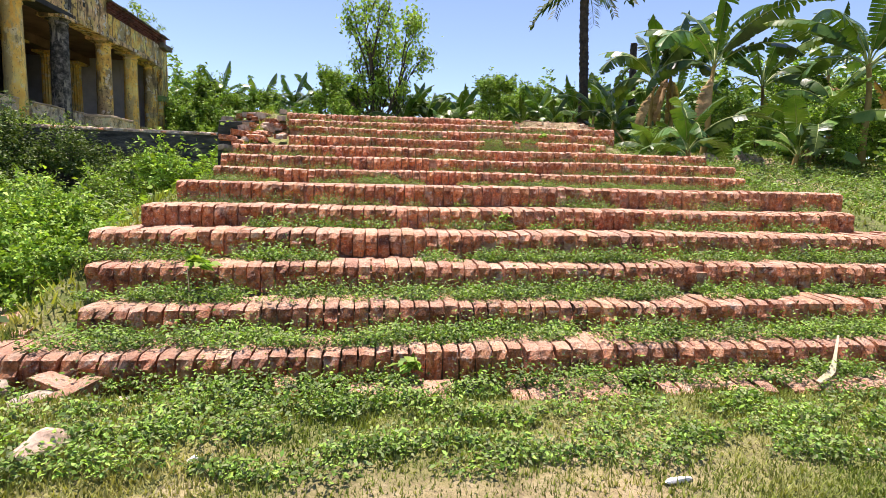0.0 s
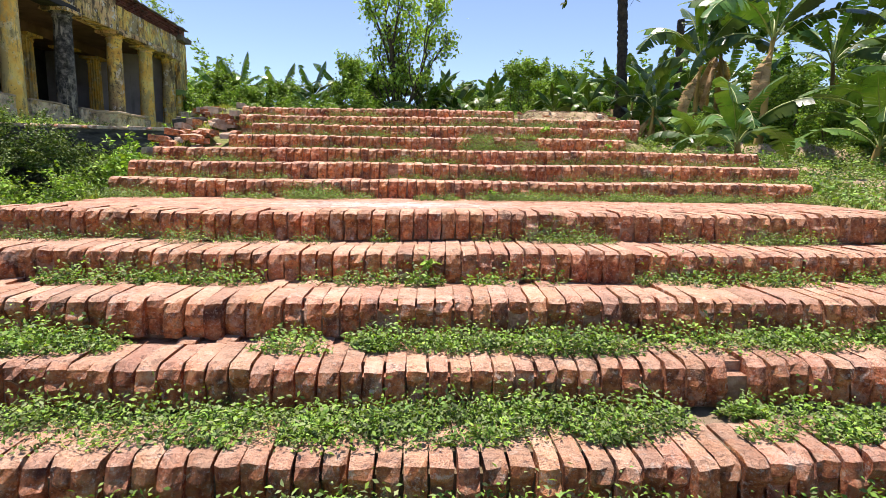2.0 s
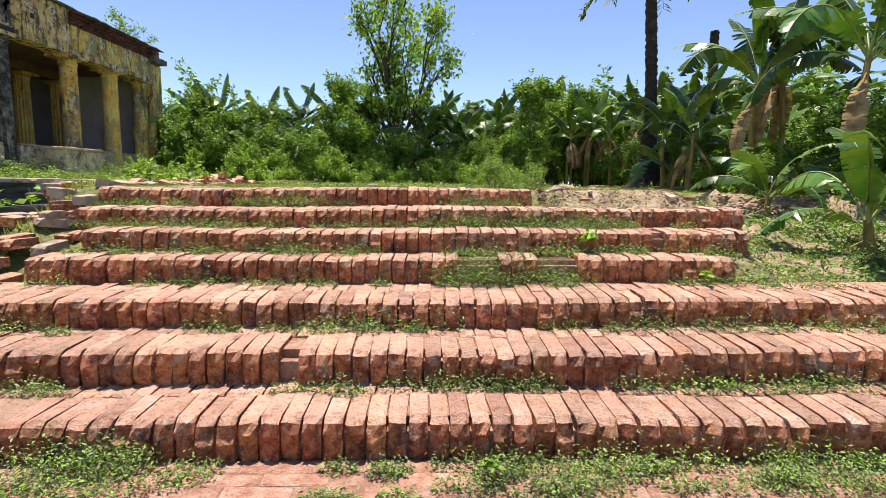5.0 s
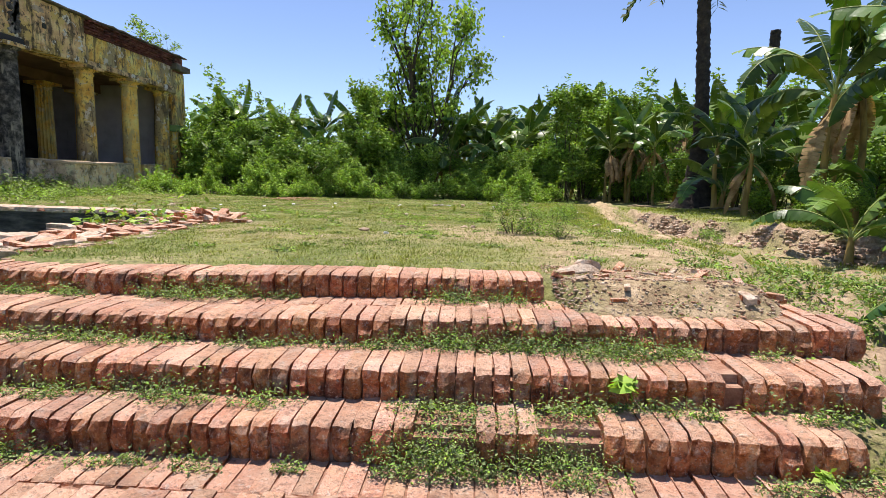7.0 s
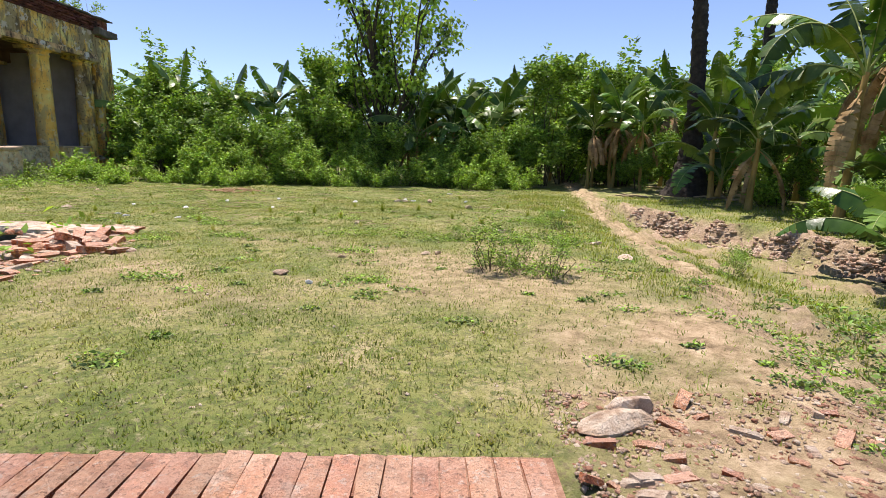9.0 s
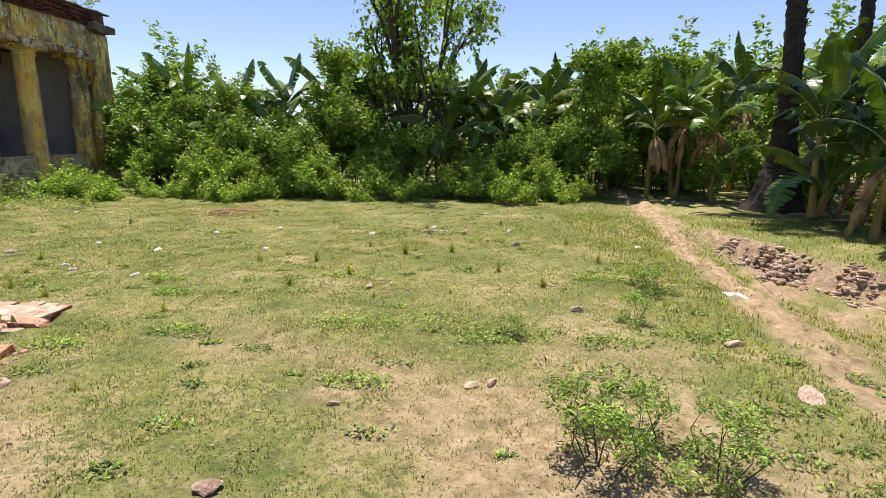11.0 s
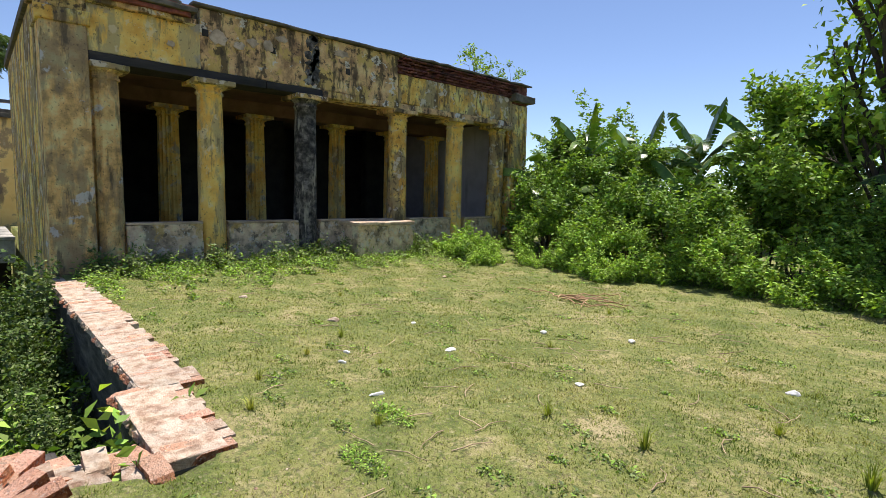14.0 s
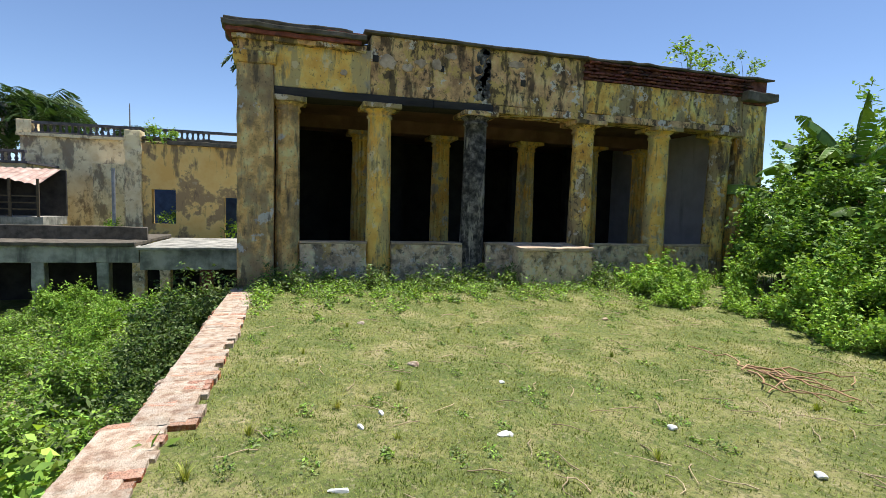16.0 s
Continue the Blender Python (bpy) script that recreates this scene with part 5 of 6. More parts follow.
spots = [(0.67, 13.1, 0, 1.6), (1.32, 13.14, 0, 1.8), (1.87, 12.95, 0, 1.4), (0.9, 12.2, 0, 1.0), (-0.4, 11.0, 0, 1.0), (0.3, 14.6, 0, 1.3), (-1.6, 14.4, 0, 0.9), (2.6, 12.9, 0, 1.2), (1.2, 11.0, 0, 0.8), (-1.3, 12.6, 0, 1.0), (2.9, 14.6, 0, 1.2), (3.3, 13.1, 0, 1.3), (-0.6, 12.9, 0, 1.1), (-1.2, 13.9, 0, 0.9)]
spots += [(float(a), float(b), 0, float(c)) for a, b, c in zip(q.uniform(-8, 4, 320), q.uniform(9.2, 21, 320), q.uniform(0.2, 0.8, 320)) if a > -1.5 or b > 13.8]
spots += [(float(a), float(b), 0, float(c)) for a, b, c in zip(q.uniform(2.6, 5.0, 34), q.uniform(9.2, 13.2, 34), q.uniform(0.4, 1.0, 34))]
spots += [(float(a), float(b), 0, float(c)) for a, b, c in zip(q.uniform(3.3, 6.2, 190), q.uniform(6.6, 10.4, 190), q.uniform(0.5, 1.2, 190))]
spots = [(a, b, float(ground_z(a, b)), c) for a, b, _, c in spots]
weed_patch(q, spots[:14], 260, 0.026, 0.16, 0.09, [LEAF_MID, LEAF_MID, LEAF_LIGHT], "clover_patches", "dense green clumps of low weeds in the lawn", 0.45)
weed_patch(q, spots, 70, 0.03, 0.15, 0.06, [LEAF_MID, LEAF_DULL], "lawn_weeds", "flat weed patches in the lawn", 0.45)


# weeds on the slope; their dark leaf colours also paint the bananas' shade
slope_weeds = [(float(a), float(b), float(ground_z(a, b)), float(c)) for a, b, c in zip(q.uniform(4.5, 10.0, 560), q.uniform(4.5, 11.5, 560), q.uniform(0.5, 1.3, 560))]
weed_patch(q, slope_weeds, 60, 0.05, 0.24, 0.26, [LEAF_DARK, LEAF_DULL, LEAF_DARK], "slope_weeds", "rank dull weeds on the slope, dark-leaved to stand for banana shade", 0.45)
garden = [(float(a), float(b), 0, float(c)) for a, b, c in zip(q.uniform(-17, -2.1, 1500), q.uniform(2.8, 12.9, 1500), q.uniform(0.6, 1.3, 1500))]
garden = [(a, b, float(ground_z(a, b)), c) for a, b, _, c in garden]
weed_patch(q, garden, 60, 0.085, 0.36, 0.42, [LEAF_MID, LEAF_LIGHT, LEAF_DULL], "garden_weeds", "dense green weeds filling the sunken garden", 0.55)
foot = [(float(a), float(b), 0, float(c)) for a, b, c in zip(-9.2 + np.abs(q.normal(size=300)) * 0.85, q.uniform(13.6, 22.0, 300), q.uniform(0.3, 1.2, 300))]
foot += [(float(a), 21.3 + float(c) * 0.5 + 0.4 * math.sin(a * 1.9), 0, float(c)) for a, c in zip(q.uniform(-8.8, 4.2, 190), q.uniform(0.2, 1.2, 190))]
foot = [(a, b, float(ground_z(a, b)), c) for a, b, _, c in foot]
weed_patch(q, foot, 70, 0.06, 0.22, 0.30, [LEAF_DULL, LEAF_LIGHT, LEAF_MID], "edge_weeds", "loose pale weeds along the house and hedge", 0.4)


def tussock(name, seed, n, h, mat, label):
    r = np.random.default_rng(seed)
    base = thing(name, label, "grass tuft")
    vs, fs = [], []
    for _ in range(n):
        a, l, t = r.random() * math.tau, h * r.uniform(0.5, 1.2), r.uniform(0.1, 0.75)
        d = np.array([math.cos(a), math.sin(a), 0])
        s = np.array([-math.sin(a), math.cos(a), 0]) * 0.006
        p0, p1, p2 = d * 0.02, d * l * t * 0.45 + np.array([0, 0, l * 0.6]), d * l * t + np.array([0, 0, l * (1 - t * 0.35)])
        o = len(vs)
        vs += [p0 - s, p0 + s, p1 + s * 0.9, p1 - s * 0.9, p2, p2]
        fs += [(o, o + 1, o + 2, o + 3), (o + 3, o + 2, o + 4, o + 5)]
    v, f = np.array(vs), np.array(fs, dtype=np.int32)
    put("tuft", mesh_of(name, v, f, mat), base)
    return base


tuft = tussock("grass_tuft", 5, 46, 0.22, GRASS_LUSH, "coarse green grass tuft on the lawn")
tagged(tuft, group="tufts on the lawn")
TUFTS = [(0.76, 15.77, 1.1), (-0.24, 15.28, 1.0), (0.28, 14.71, 1.0), (-2.3, 13.7, 0.9), (-1.56, 14.25, 0.8), (-3.3, 14.64, 0.8), (0.25, 16.1, 0.8), (1.35, 15.9, 0.9), (-0.9, 15.2, 0.8), (-1.9, 16.6, 0.7), (-0.2, 14.2, 0.9), (1.9, 14.9, 0.8), (2.3, 14.3, 1.0), (-3.6, 15.2, 0.8), (-2.6, 15.0, 0.6), (-4.9, 14.4, 0.6), (0.9, 17.4, 0.9), (-1.0, 13.4, 0.7), (-2.9, 14.0, 0.8), (-6.2, 15.0, 0.7), (2.9, 16.4, 0.9), (-0.7, 12.0, 0.6), (0.7, 13.9, 0.6), (3.1, 15.4, 0.9), (-5.6, 16.4, 0.7), (-4.2, 17.8, 0.7), (2.1, 18.0, 0.8), (-2.4, 18.6, 0.8)]
scatter_copies(tuft, [(a, b, 0.7 * s) for a, b, s in TUFTS], q)
wiry = make_bush("wiry_shrub", 12, 0.28, 0.42, 1500, 0.034, [LEAF_MID, LEAF_DULL], "wiry weed with fine twigs beside the trail", lumps=12, stems=12, width=0.3)
tagged(wiry, group="weeds beside the trail")
scatter_copies(wiry, [(2.2, 11.5, 1.0), (2.66, 11.42, 0.85), (2.4, 11.7, 0.7), (3.29, 14.48, 0.55), (1.88, 13.0, 0.5), (3.35, 14.2, 0.7), (2.9, 13.4, 0.6), (4.6, 12.2, 0.6), (5.2, 13.2, 0.7)], q)
papaya = make_bush("broad_leaf_weed", 13, 0.45, 0.75, 260, 0.15, [LEAF_LIGHT, LEAF_MID], "pale broad-leaved weed in the sunken garden", lumps=7, stems=5, width=0.8, up=1.2)
tagged(papaya, group=GARDEN)
scatter_copies(papaya, [(-3.1, 12.5, 1.0), (-2.8, 12.2, 0.8), (-3.6, 11.9, 1.1), (-3.2, 9.5, 0.8), (-3.2, 11.2, 0.9), (-4.4, 12.0, 1.0), (-3.2, 8.6, 0.8)], q)
seedling = make_bush("step_seedling", 14, 0.09, 0.20, 26, 0.075, [LEAF_LIGHT, LEAF_MID], "young leafy seedling growing from a step joint", lumps=4, stems=3, width=0.6, up=1.0)
tagged(seedling, group="seedlings on the steps")
for k, (x, y, z, s) in enumerate(((-0.98, 3.33, 0.64, 1.2), (1.0, 4.13, 0.985, 0.6), (2.35, 7.62, 1.93, 0.9), (0.2, 2.6, 0.33, 0.8), (3.0, 7.3, 1.78, 0.6), (1.55, 6.0, 1.30, 0.5))):
    m = pose(x, y, z, 0, 0, 70 * k)
    if k == 0:
        seedling.matrix_basis, seedling.scale = m, (s, s, s)
    else:
        copy_thing(seedling, m).scale = (s, s, s)
roof_plant = make_bush("roof_sapling", 15, 0.62, 1.0, 300, 0.13, [LEAF_MID, LEAF_LIGHT], "wispy sapling rooted in the parapet top", lumps=9, stems=9, width=0.4, split=True)
roof_plant.matrix_basis = pose(-9.75, 23.4, 7.22)
copy_thing(roof_plant, pose(-9.8, 25.0, 7.22, 0, 0, 120)).scale = (0.7, 0.7, 0.75)
wing_plant = make_bush("wall_top_plant", 16, 0.6, 0.7, 500, 0.12, [LEAF_LIGHT, LEAF_MID], "green plant growing on the ruined wing", lumps=9, stems=5)
for k, (x, y, z, s) in enumerate(((-24.7, 8.4, 6.4, 1.0), (-24.7, 9.0, 6.45, 0.7), (-24.8, 8.85, 2.88, 0.75), (-24.9, 11.8, 2.05, 1.4), (-23.9, 7.0, 2.4, 0.9))):
    m = pose(x, y, z, 0, 0, 50 * k)
    if k == 0:
        wing_plant.matrix_basis = m
    else:
        copy_thing(wing_plant, m).scale = (s, s, s)


# ---- loose things ----
def stone_mesh(name, seed, mat):
    r = random.Random(seed)
    bm = bmesh.new()
    bmesh.ops.create_icosphere(bm, subdivisions=2, radius=1)
    cuts = [(Vector((r.gauss(0, 1), r.gauss(0, 1), r.gauss(0, 1))).normalized(), r.uniform(0.45, 0.8)) for _ in range(9)]
    for v in bm.verts:
        for n, d in cuts:
            k = v.co.dot(n)
            if k > d:
                v.co -= n * (k - d)
    me = bpy.data.meshes.new(name)
    bm.to_mesh(me)
    bm.free()
    me.materials.append(mat)
    return me


def stones(name, label, category, group, mat, items):
    meshes = [stone_mesh(name, k, mat) for k in range(4)]
    for k, (x, y, sx, sy, sz, turn) in enumerate(items):
        ob = put(name, meshes[k % 4], None, pose(x, y, float(ground_z(x, y)) + sz * 0.35, 0, 0, turn))
        ob.scale = (sx, sy, sz)
        tagged(ob, label, category, group)


stones("broken_stone", "angular broken pinkish stone lying on the grass", "stone", "stones before the steps", STONE, [(-1.10, 2.05, 0.10, 0.075, 0.06, 25)])
stones("white_chip", "small white chip lying on the turf", "chip", "white chips", WHITE,
       [(-0.58, 1.99, 0.022, 0.018, 0.014, 0), (1.09, 1.79, 0.06, 0.02, 0.012, 10), (2.0, 1.95, 0.02, 0.015, 0.01, 30), (0.76, 2.8, 0.03, 0.02, 0.02, 5),
        (-2.48, 15.76, 0.07, 0.04, 0.025, 70), (-2.88, 14.78, 0.05, 0.03, 0.02, 20), (-1.48, 17.47, 0.05, 0.035, 0.03, 10), (1.19, 17.27, 0.07, 0.04, 0.025, 0), (1.0, 17.7, 0.06, 0.04, 0.02, 40), (-3.11, 14.97, 0.05, 0.035, 0.02, 10), (-2.34, 17.08, 0.05, 0.03, 0.03, 40), (-2.0, 14.55, 0.07, 0.03, 0.015, 80), (0.1, 17.0, 0.06, 0.04, 0.03, 0), (1.9, 19.2, 0.08, 0.04, 0.02, 10), (-3.6, 16.2, 0.04, 0.03, 0.02, 30), (2.2, 17.4, 0.06, 0.04, 0.03, 60), (3.9, 16.5, 0.06, 0.04, 0.02, 0), (0.8, 10.9, 0.03, 0.02, 0.02, 0), (-1.1, 15.9, 0.05, 0.03, 0.02, 30)])
stones("brick_lump", "weathered orange brick fragment on the lawn", "brick fragment", "brick fragments", BRICK_PALE,
       [(-4.26, 15.49, 0.09, 0.06, 0.035, 15), (0.95, 17.2, 0.14, 0.05, 0.04, 5), (1.5, 17.1, 0.07, 0.05, 0.05, 50), (3.49, 12.96, 0.08, 0.06, 0.03, 20), (3.57, 12.21, 0.15, 0.09, 0.03, 50), (0.84, 11.92, 0.04, 0.03, 0.02, 10), (0.51, 11.18, 0.08, 0.06, 0.03, 10), (2.5, 13.6, 0.06, 0.05, 0.04, 0), (-6.3, 15.2, 0.08, 0.06, 0.03, 10), (2.2, 16.3, 0.08, 0.06, 0.05, 40), (0.6, 14.2, 0.07, 0.03, 0.03, 70)])
stones("grey_rubble", "grey lump of old mortar on the lawn", "stone", "mortar lumps", COPING, [(1.6, 12.2, 0.06, 0.035, 0.025, 10), (1.72, 12.25, 0.05, 0.035, 0.025, 60), (-6.0, 18.9, 0.06, 0.05, 0.03, 10)])
stones("flat_slab", "flat broken brick slab at the end of the top step", "slab", "slabs by the top step", BRICK_PALE, [(2.42, 9.0, 0.19, 0.08, 0.05, 12), (2.5, 9.1, 0.13, 0.07, 0.07, 30)])


def stick(points, r, mat, name, label, category="stick", group=""):
    pts = [(x, y, float(ground_z(x, y)) + dz) for x, y, dz in points]
    v, f = tube_arrays(pts, np.linspace(r, r * 0.5, len(pts)), 5)
    return tagged(new(name, mesh_of(name, v, f, mat, smooth=True)), label, category, group)




def leaf_plate(pts, widths, thick=0.004):
    """A thin curled leaf along points."""
    bm = bmesh.new()
    rows = []
    for (x, y, z), w in zip(pts, widths):
        rows.append([bm.verts.new(p) for p in ((x - w, y, z + w * 0.4), (x, y - 0.01, z), (x + w, y, z + w * 0.4), (x + w, y, z + w * 0.4 + thick), (x, y - 0.01, z + thick), (x - w, y, z + w * 0.4 + thick))])
    for a, b in zip(rows, rows[1:]):
        for k in range(6):
            bm.faces.new((a[k], a[(k + 1) % 6], b[(k + 1) % 6], b[k]))
    bm.faces.new(rows[0])
    bm.faces.new(list(reversed(rows[-1])))
    return bm


tagged(part("dry_sheath", leaf_plate([(2.22, 2.44, 0.385), (2.27, 2.46, 0.39), (2.33, 2.49, 0.41), (2.38, 2.53, 0.45), (2.43, 2.58, 0.51), (2.47, 2.62, 0.57)], [0.016, 0.032, 0.026, 0.014, 0.008, 0.004]), SHEATH), "pale dry leaf sheath leaning on the bottom bricks", "dry leaf")
for k in range(230):
    a, b, t = float(q.uniform(-8, 3.6)), float(q.uniform(13.8, 20.5)), float(q.uniform(0, 6.28))
    pts = [(a, b, 0.012)]
    for i in range(4):
        pts.append((pts[-1][0] + 0.07 * math.cos(t), pts[-1][1] + 0.07 * math.sin(t), 0.012 + 0.014 * float(q.random())))
        t += float(q.normal()) * 0.35
    stick(pts, 0.0045, DRY, "dry_stalk", "thin straw-coloured dry stalk lying on the grass", "stalk", "dry stalks on the lawn")
for k in range(9):
    ax, ay, t = -3.3 + 0.12 * float(q.normal()), 18.9 + 0.12 * float(q.normal()), float(q.uniform(-2.4, 1.2))
    pts = [(ax, ay, 0.05)]
    for i in range(9):
        t += float(q.normal()) * 0.5
        pts.append((pts[-1][0] + 0.11 * math.cos(t), pts[-1][1] + 0.11 * math.sin(t), 0.03 + 0.06 * float(q.random())))
    stick(pts, 0.011, DRYRED, "dry_vine", "reddish-brown dried vine trailing on the lawn", "dry vine", "heap of dried vines")
for k in range(26):
    a, b, t = float(q.uniform(5.5, 10.5)), float(q.uniform(19.0, 23.5)), float(q.uniform(0, 6.28))
    L = float(q.uniform(0.15, 0.4))
    stick([(a, b, 0.03), (a + L * math.cos(t), b + L * math.sin(t), 0.07), (a + 2 * L * math.cos(t), b + 2 * L * math.sin(t), 0.03)], 0.03, DRY, "fallen_leaf", "pale fallen banana leaf on the ground", "dry leaf", "fallen banana leaves")
tagged(part("plastic_bag", rough_box(4.05, 4.30, 14.35, 14.5, 2.2, 2.235, 0.06, 0.02, 4, 0.01), WHITE), "flattened white plastic bag beside the trail", "plastic bag")
tagged(part("paper_scrap", rough_box(3.02, 3.11, 7.84, 7.90, 2.06, 2.075, 0.05, 0.006, 5, 0.003), WHITE), "white paper scrap on the brick tread", "paper")


# ---- brickwork, piece by piece ----
def worn_brick(seed, w, L, h, mat, name="brick", wear=1.0):
    """A brick with its worn front edge at y = 0 and its top at z = 0."""
    r = random.Random(seed)
    e = r.uniform(0.045, 0.075) * wear
    bite = r.choice((0, 0, 0.006, 0.014, 0.026)) * wear
    prof = [(r.uniform(0.004, 0.02) * wear, -h), (r.uniform(-0.008, 0.008) * wear + bite, -h * r.uniform(0.5, 0.66)), (r.uniform(-0.002, 0.010) * wear, -e * 0.95), (e * 0.30, -e * 0.30), (e, r.uniform(-0.004, 0)), (L, r.uniform(-0.004, 0)), (L, -h)]
    bm = bmesh.new()
    rows = []
    for s in (-1, -0.35, 0.4, 1):
        edge = abs(s) == 1
        rows.append([bm.verts.new((s * (w / 2 - (r.uniform(0.0, 0.008) * wear if edge and k < 5 else 0.001 * wear)), y + (0.010 * wear if edge and k < 4 else 0) + r.uniform(-0.008, 0.008) * (wear if k < 5 else 0.2), z + r.uniform(-0.004, 0.002) * wear - (0.005 * wear if edge and 2 < k < 5 else 0))) for k, (y, z) in enumerate(prof)])
    for a, b in zip(rows, rows[1:]):
        for k in range(len(prof) - 1):
            bm.faces.new((a[k], a[k + 1], b[k + 1], b[k]))
    bm.faces.new(list(reversed(rows[0])))
    bm.faces.new(rows[-1])
    bmesh.ops.recalc_face_normals(bm, faces=bm.faces)
    me = bpy.data.meshes.new(name)
    bm.to_mesh(me)
    bm.free()
    me.materials.append(mat)
    return me


PITCH = 0.083
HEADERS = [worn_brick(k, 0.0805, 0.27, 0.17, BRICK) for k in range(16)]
r = random.Random(5)
for k, (y, z, x0, x1) in enumerate(STEPS):
    nxt = STEPS[k + 1][0] if k + 1 < len(STEPS) else y + 0.16
    s = thing("brick_step_%d" % (k + 1), "worn red brick step with weeds in the joints", "step", "structure")
    core = boxed(x0 + 0.02, x1 - 0.02, y + 0.05, y + 0.11, z - 0.6, z - 0.06)
    box(core, x0 + 0.02, x1 - 0.02, y + 0.105, max(nxt + 0.12, y + 0.3), z - 0.6, z - (0.03 if k == 9 else 0.019))
    for v in core.verts:
        v.co.z += CROSS * (v.co.x - 1)
    part("core", core, TREAD if k < 2 else BRICKDUST, s)
    x = x0 + PITCH / 2
    while x < x1:
        w = PITCH * r.uniform(0.985, 1.02)
        gone = r.random() < 0.003 or (k == 9 and 1.52 < x < 1.70) or (k == 9 and 2.0 < x < 2.22)
        sag = 0.006 * math.sin(x * 2.3 + k) + r.gauss(0, 0.0022)
        if not gone:
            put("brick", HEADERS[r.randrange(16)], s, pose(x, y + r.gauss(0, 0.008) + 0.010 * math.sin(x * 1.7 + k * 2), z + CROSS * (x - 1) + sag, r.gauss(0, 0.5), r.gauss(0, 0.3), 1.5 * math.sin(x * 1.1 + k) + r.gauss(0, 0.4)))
        x += w

# rows of brick behind the nosing, where the treads are deeper
STRETCH = [worn_brick(40 + k, 0.2450, 0.0795, 0.06, PAVER, wear=0.3) for k in range(8)]
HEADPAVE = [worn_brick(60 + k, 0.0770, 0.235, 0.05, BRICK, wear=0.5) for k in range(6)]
landing = thing("brick_landing", "broad landing paved with worn bricks and lime stains", "paving", "structure")
bed = boxed(-1.56, 4.28, 4.85, 6.16, 1.10, 1.2815)
for v in bed.verts:
    v.co.z += CROSS * (v.co.x - 1)
part("mortar_bed", bed, BRICKDUST, landing)
for row in range(15):
    y = 4.875 + row * 0.0845
    x = -1.56 + (row % 2) * 0.125 + r.uniform(-0.02, 0.02)
    while x < 4.25:
        if -1.5 < x < 4.2 and r.random() < 0.985:
            put("brick", STRETCH[r.randrange(8)], landing, pose(x, y, 1.287 + CROSS * (x - 1) + r.gauss(0, 0.0012), r.gauss(0, 0.25), r.gauss(0, 0.2), r.gauss(0, 0.35)))
        x += 0.252
for k in (2, 3, 4, 6, 7, 8, 10, 11):
    y, z, x0, x1 = STEPS[k]
    nxt = STEPS[k + 1][0]
    if nxt - y < 0.3:
        continue
    s = bpy.data.objects["brick_step_%d" % (k + 1)]
    x = x0 + 0.06
    while x < x1 - 0.05:
        if r.random() < (0.45 if k < 4 else 0.985):
            put("tread_brick", HEADPAVE[r.randrange(6)], s, pose(x, y + 0.275, z - 0.002 + CROSS * (x - 1) + 0.006 * math.sin(x * 2.3 + k) + r.gauss(0, 0.002), r.gauss(0, 0.4), r.gauss(0, 0.4), 1.5 * math.sin(x * 1.1 + k) + r.gauss(0, 0.6)))
        x += PITCH

# kerb flush with the turf
kerb = thing("brick_kerb", "flush brick kerb half buried in grass", "kerb", "structure")
x = -0.05
while x < 4.4:
    if not (0.42 < x < 0.62) and r.random() < 0.95:
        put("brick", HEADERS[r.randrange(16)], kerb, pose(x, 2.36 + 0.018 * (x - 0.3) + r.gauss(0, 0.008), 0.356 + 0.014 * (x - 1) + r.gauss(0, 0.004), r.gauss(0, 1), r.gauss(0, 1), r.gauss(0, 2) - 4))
    x += PITCH
LOOSE = [worn_brick(80 + k, 0.105, 0.24, 0.07, BRICK_PALE if k % 2 else BRICK, "loose_brick") for k in range(5)]
for x, y, z, turn in ((-1.42, 2.36, 0.30, -28), (-1.30, 2.40, 0.30, -22), (-1.06, 2.24, 0.29, -14), (-1.55, 2.52, 0.30, 40), (-1.2, 2.52, 0.30, 70), (-0.35, 2.5, 0.30, 15)):
    ob = put("loose_brick", LOOSE[r.randrange(5)], None, pose(x, y, z + 0.065, r.gauss(0, 3), r.gauss(0, 3), turn))
    tagged(ob, "loose weathered brick lying in the grass", "brick", "loose bricks before the steps")
# corner stack at the left end of the bottom step
stub = thing("broken_brick_pier", "broken brick pier at the end of the bottom step", "masonry", "structure")
for k in range(26):
    put("brick", LOOSE[k % 5], stub, pose(-1.75 - 0.12 * (k % 5) + r.gauss(0, 0.02), 2.66 + 0.27 * (k // 10) + r.gauss(0, 0.03), 0.44 - 0.09 * ((k // 5) % 2) + 0.03 * (k // 10), r.gauss(0, 4), r.gauss(0, 4), r.gauss(0, 9)))
# ragged flank of the upper flight
flank = thing("ragged_brick_flank", "crumbling stepped brickwork beside the upper steps", "masonry", "structure")
for k in range(290):
    y = 7.35 + 5.0 * r.random() ** 1.2
    ztop = min(2.30, 1.86 + (y - 7.4) * 0.34)
    out = 0.55 if y < 8.8 else 0.9
    x = -1.34 - out * r.random() ** (1.0 if y < 8.8 else 0.55)
    x = max(x, float(garden_edge(y)) + 0.05)
    z = ztop - 0.5 * r.random() ** 1.7 - 0.30 * max(0, -1.6 - x) if y < 8.8 else float(ground_z(x, y)) + 0.045 * r.random()
    put("brick", LOOSE[k % 5], flank, pose(x, y, z, r.gauss(0, 5), r.gauss(0, 5), r.choice((0, 90, 0, 180)) + r.gauss(0, 12)))
heap = thing("brick_heap", "low heap of broken bricks at the garden edge", "rubble heap", "structure")
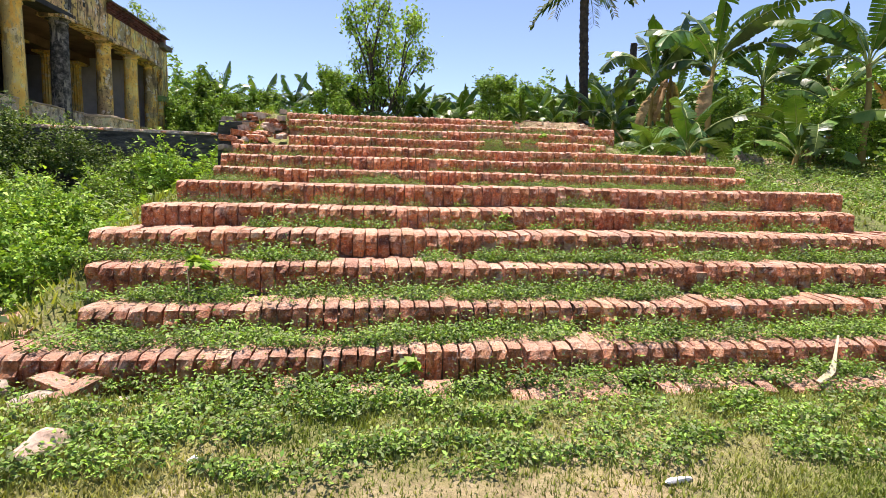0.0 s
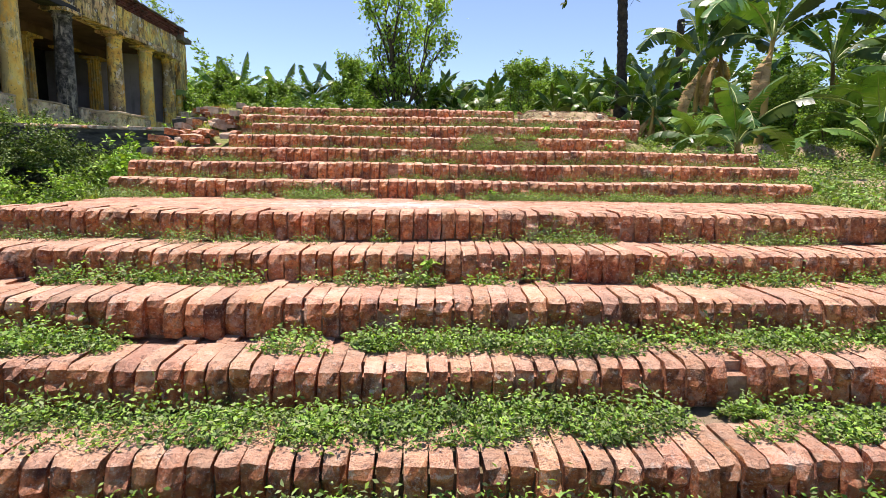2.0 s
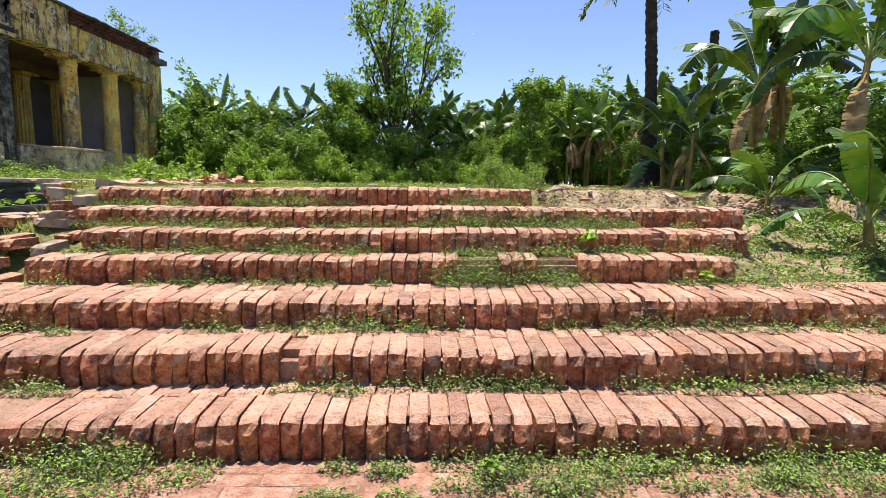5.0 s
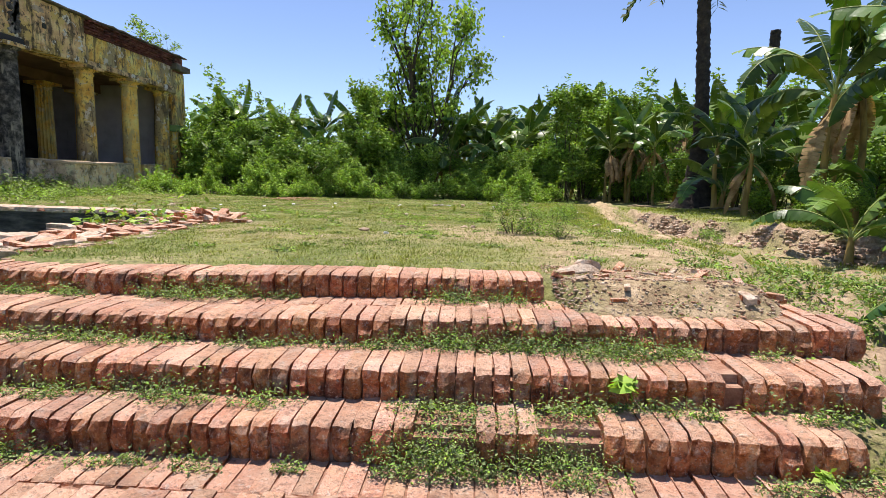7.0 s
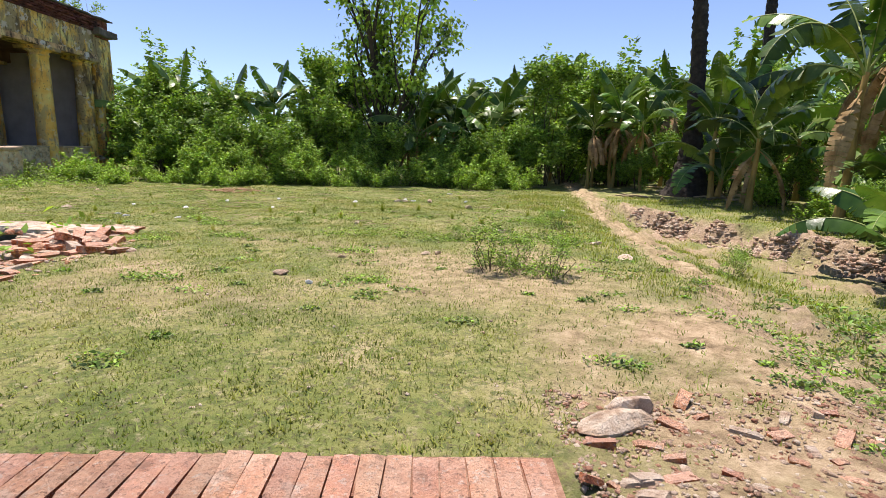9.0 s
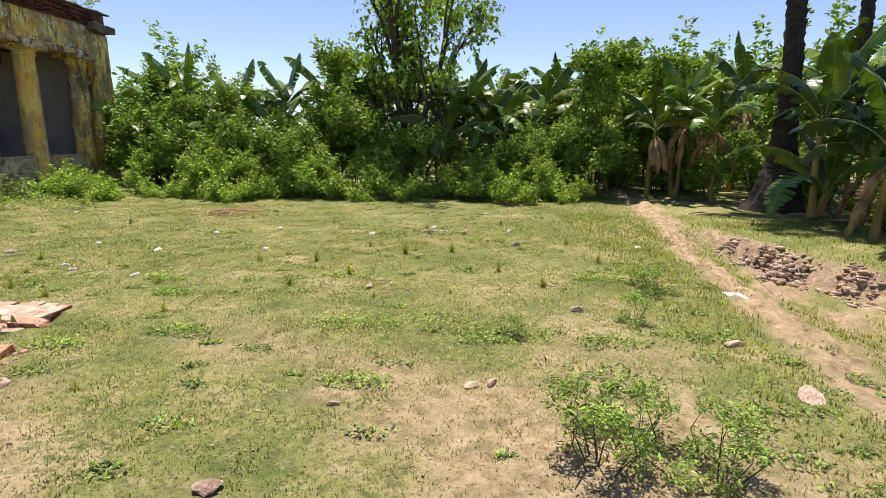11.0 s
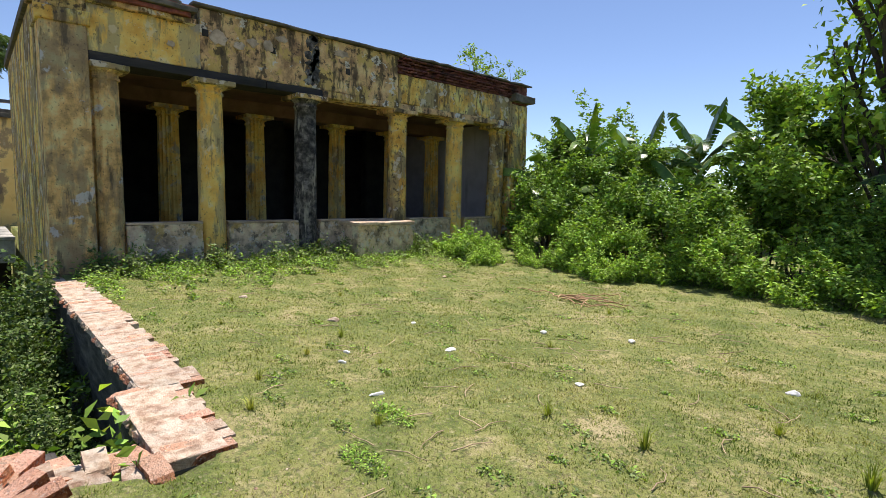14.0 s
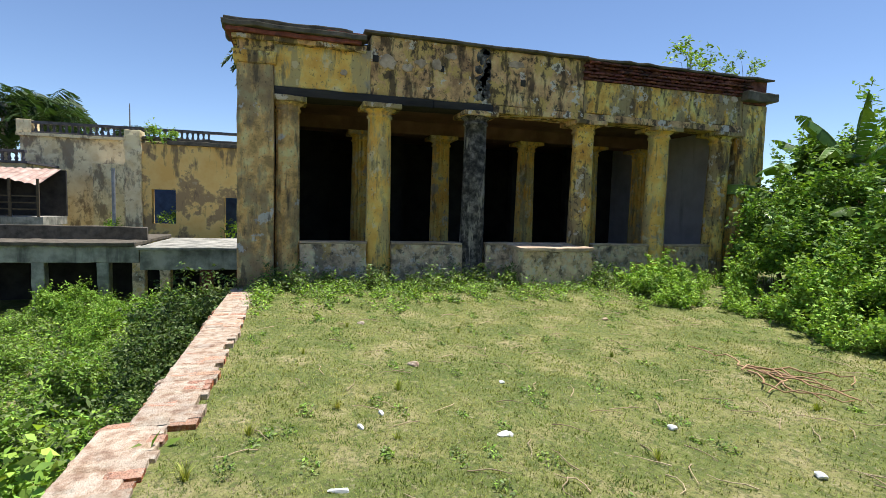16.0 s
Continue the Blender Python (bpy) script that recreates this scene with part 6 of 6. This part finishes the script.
for k in range(70):
    x, y = max(-2.12, -1.85 + 0.25 * r.gauss(0, 1)), 12.1 + 0.25 * r.gauss(0, 1)
    put("brick", LOOSE[k % 5], heap, pose(x, y, 2.30 + 0.11 * max(0.0, 1 - math.hypot(x + 1.9, y - 12.1) / 0.6) * r.random() + 0.02, r.gauss(0, 9), r.gauss(0, 9), r.uniform(0, 180)))


def chips(q, n, where, lo, hi, mats, name, label):
    """Small broken lumps as one loose heap."""
    x, y = where(n)
    s = q.uniform(lo, hi, n) * q.uniform(0.5, 1.0, n)
    c = np.stack([x, y, ground_z(x, y) + s * 0.12], axis=1)
    cube = np.array([(a, b, d) for a in (-1, 1) for b in (-1, 1) for d in (-1, 1)], float)
    v = cube[None] * (0.6 + 0.5 * q.random((n, 8, 1))) * s[:, None, None] * q.uniform(0.45, 1.0, (n, 1, 3)) * np.array([1.0, 1.0, 0.55])
    a = q.uniform(0, math.tau, n)
    ca, sa = np.cos(a)[:, None], np.sin(a)[:, None]
    v = np.stack([v[..., 0] * ca - v[..., 1] * sa, v[..., 0] * sa + v[..., 1] * ca, v[..., 2]], axis=-1) + c[:, None, :]
    quad = np.array(((0, 1, 3, 2), (4, 6, 7, 5), (0, 4, 5, 1), (2, 3, 7, 6), (0, 2, 6, 4), (1, 5, 7, 3)))
    f = (quad[None] + 8 * np.arange(n)[:, None, None]).reshape(-1, 4)
    return tagged(new(name, mesh_of(name, v, f, mats, np.repeat(q.integers(0, len(mats), n), 6))), label, "rubble", kind="stuff")


q = np.random.default_rng(91)
chips(q, 3600, lambda n: (2.2 + 1.9 * q.random(n) ** 1.4, q.uniform(8.1, 9.3, n)), 0.005, 0.017, [BRICK_PALE, MORTAR, BRICKDUST], "brick_rubble", "crumbled brick rubble at the broken end of the top step")
def bank_line(n):
    y = 12.6 + 4.8 * q.random(n)
    return 5.75 - (y - 17) * 0.375 + q.normal(size=n) * 0.13 - 0.08, y


chips(q, 1500, bank_line, 0.015, 0.075, [MORTAR, BRICK_PALE, MORTAR], "earth_clods", "brown clods of the cut earth bank")
chips(q, 900, lambda n: (q.uniform(-1.6, 3.0, n), q.uniform(8.9, 14.0, n)), 0.004, 0.014, [MORTAR, BRICK_PALE], "lawn_pebbles", "small clods and pebbles on the bare lawn")
chips(q, 500, lambda n: (q.uniform(-2.3, -1.3, n), q.uniform(8.7, 12.6, n)), 0.012, 0.04, [BRICK_PALE, MORTAR, BRICK], "flank_rubble", "crumbled brick along the terrace edge")
for k in range(60):
    x, y = r.uniform(2.25, 3.8), r.uniform(8.3, 9.2)
    b = put("brickbat", LOOSE[k % 5], flank, pose(x, y, float(ground_z(x, y)) + 0.012, r.gauss(0, 10), r.gauss(0, 10), r.uniform(0, 360)))
    b.scale = (r.uniform(0.25, 0.5),) * 3
# brick top of the terrace wall
part("mortar_bed", rough_box(-9.4, -3.12, 13.19, 13.56, 2.24, 2.312, 0.2, 0.004, 7, 0.01), BRICK_PALE, terrace)
part("mortar_bed", rough_box(-3.1, -1.84, 13.02, 13.38, 2.24, 2.312, 0.2, 0.004, 8, 0.01), BRICK_PALE, terrace)
FLATS = [worn_brick(100 + k, 0.122, 0.26, 0.065, BRICK if k in (1, 4) else BRICK_PALE) for k in range(6)]
for x0, x1, y, rows in ((-9.4, -3.12, 13.17, 2), (-3.12, -1.82, 12.99, 2)):
    for row in range(rows):
        x = x0
        while x < x1:
            yy = y + row * 0.205 + 0.012 * math.sin(x * 2.1 + row) + r.gauss(0, 0.012)
            if row == 0 or r.random() < 0.85:
                put("brick", FLATS[r.randrange(6)], terrace, pose(x, yy, 2.315 + r.gauss(0, 0.003), r.gauss(0, 0.5), r.gauss(0, 0.6), r.gauss(0, 1.6)))
            x += 0.123
for k in range(64):
    y = 13.0 - 0.118 * (k // 2)
    if y > 11.6 or r.random() < 0.7:
        put("brick", FLATS[r.randrange(6)], terrace, pose(float(garden_edge(y)) - 0.02 + 0.235 * (k % 2) + r.gauss(0, 0.03), y, 2.30 + r.gauss(0, 0.014), r.gauss(0, 2), r.gauss(0, 2), 90 + r.gauss(0, 9)))
# bare brick cornice of the house
CORN = [worn_brick(120 + k, 0.24, 0.12, 0.062, BRICK_FACADE) for k in range(6)]
band = part("brick_band", rough_box(FX - 0.60, FX - 0.09, 20.42, 24.80, 6.802, 7.213, 0.3, 0.008, 55), BRICK_FACADE, house, "bare brick courses below the roof edge")
for row in range(6):
    y = 20.5 + 0.12 * (row % 2)
    while y < 25.0:
        if r.random() < 0.93:
            put("brick", CORN[r.randrange(6)], band, Matrix.Translation((FX + (0.0, 0.015, 0.03, 0.07, 0.03, 0.09)[row] + r.gauss(0, 0.008), y, 6.868 + row * 0.068)) @ pose(0, 0, 0, r.gauss(0, 1), r.gauss(0, 1), 90 + r.gauss(0, 1)))
        y += 0.25
for row in range(2):
    y = 14.6 + 0.1 * row
    while y < 15.6:
        put("brick", CORN[r.randrange(6)], house, Matrix.Translation((FX + 0.215 + r.gauss(0, 0.012), y, 7.10 + row * 0.065)) @ pose(0, 0, 0, 0, 0, 90 + r.gauss(0, 2)))
        y += 0.25
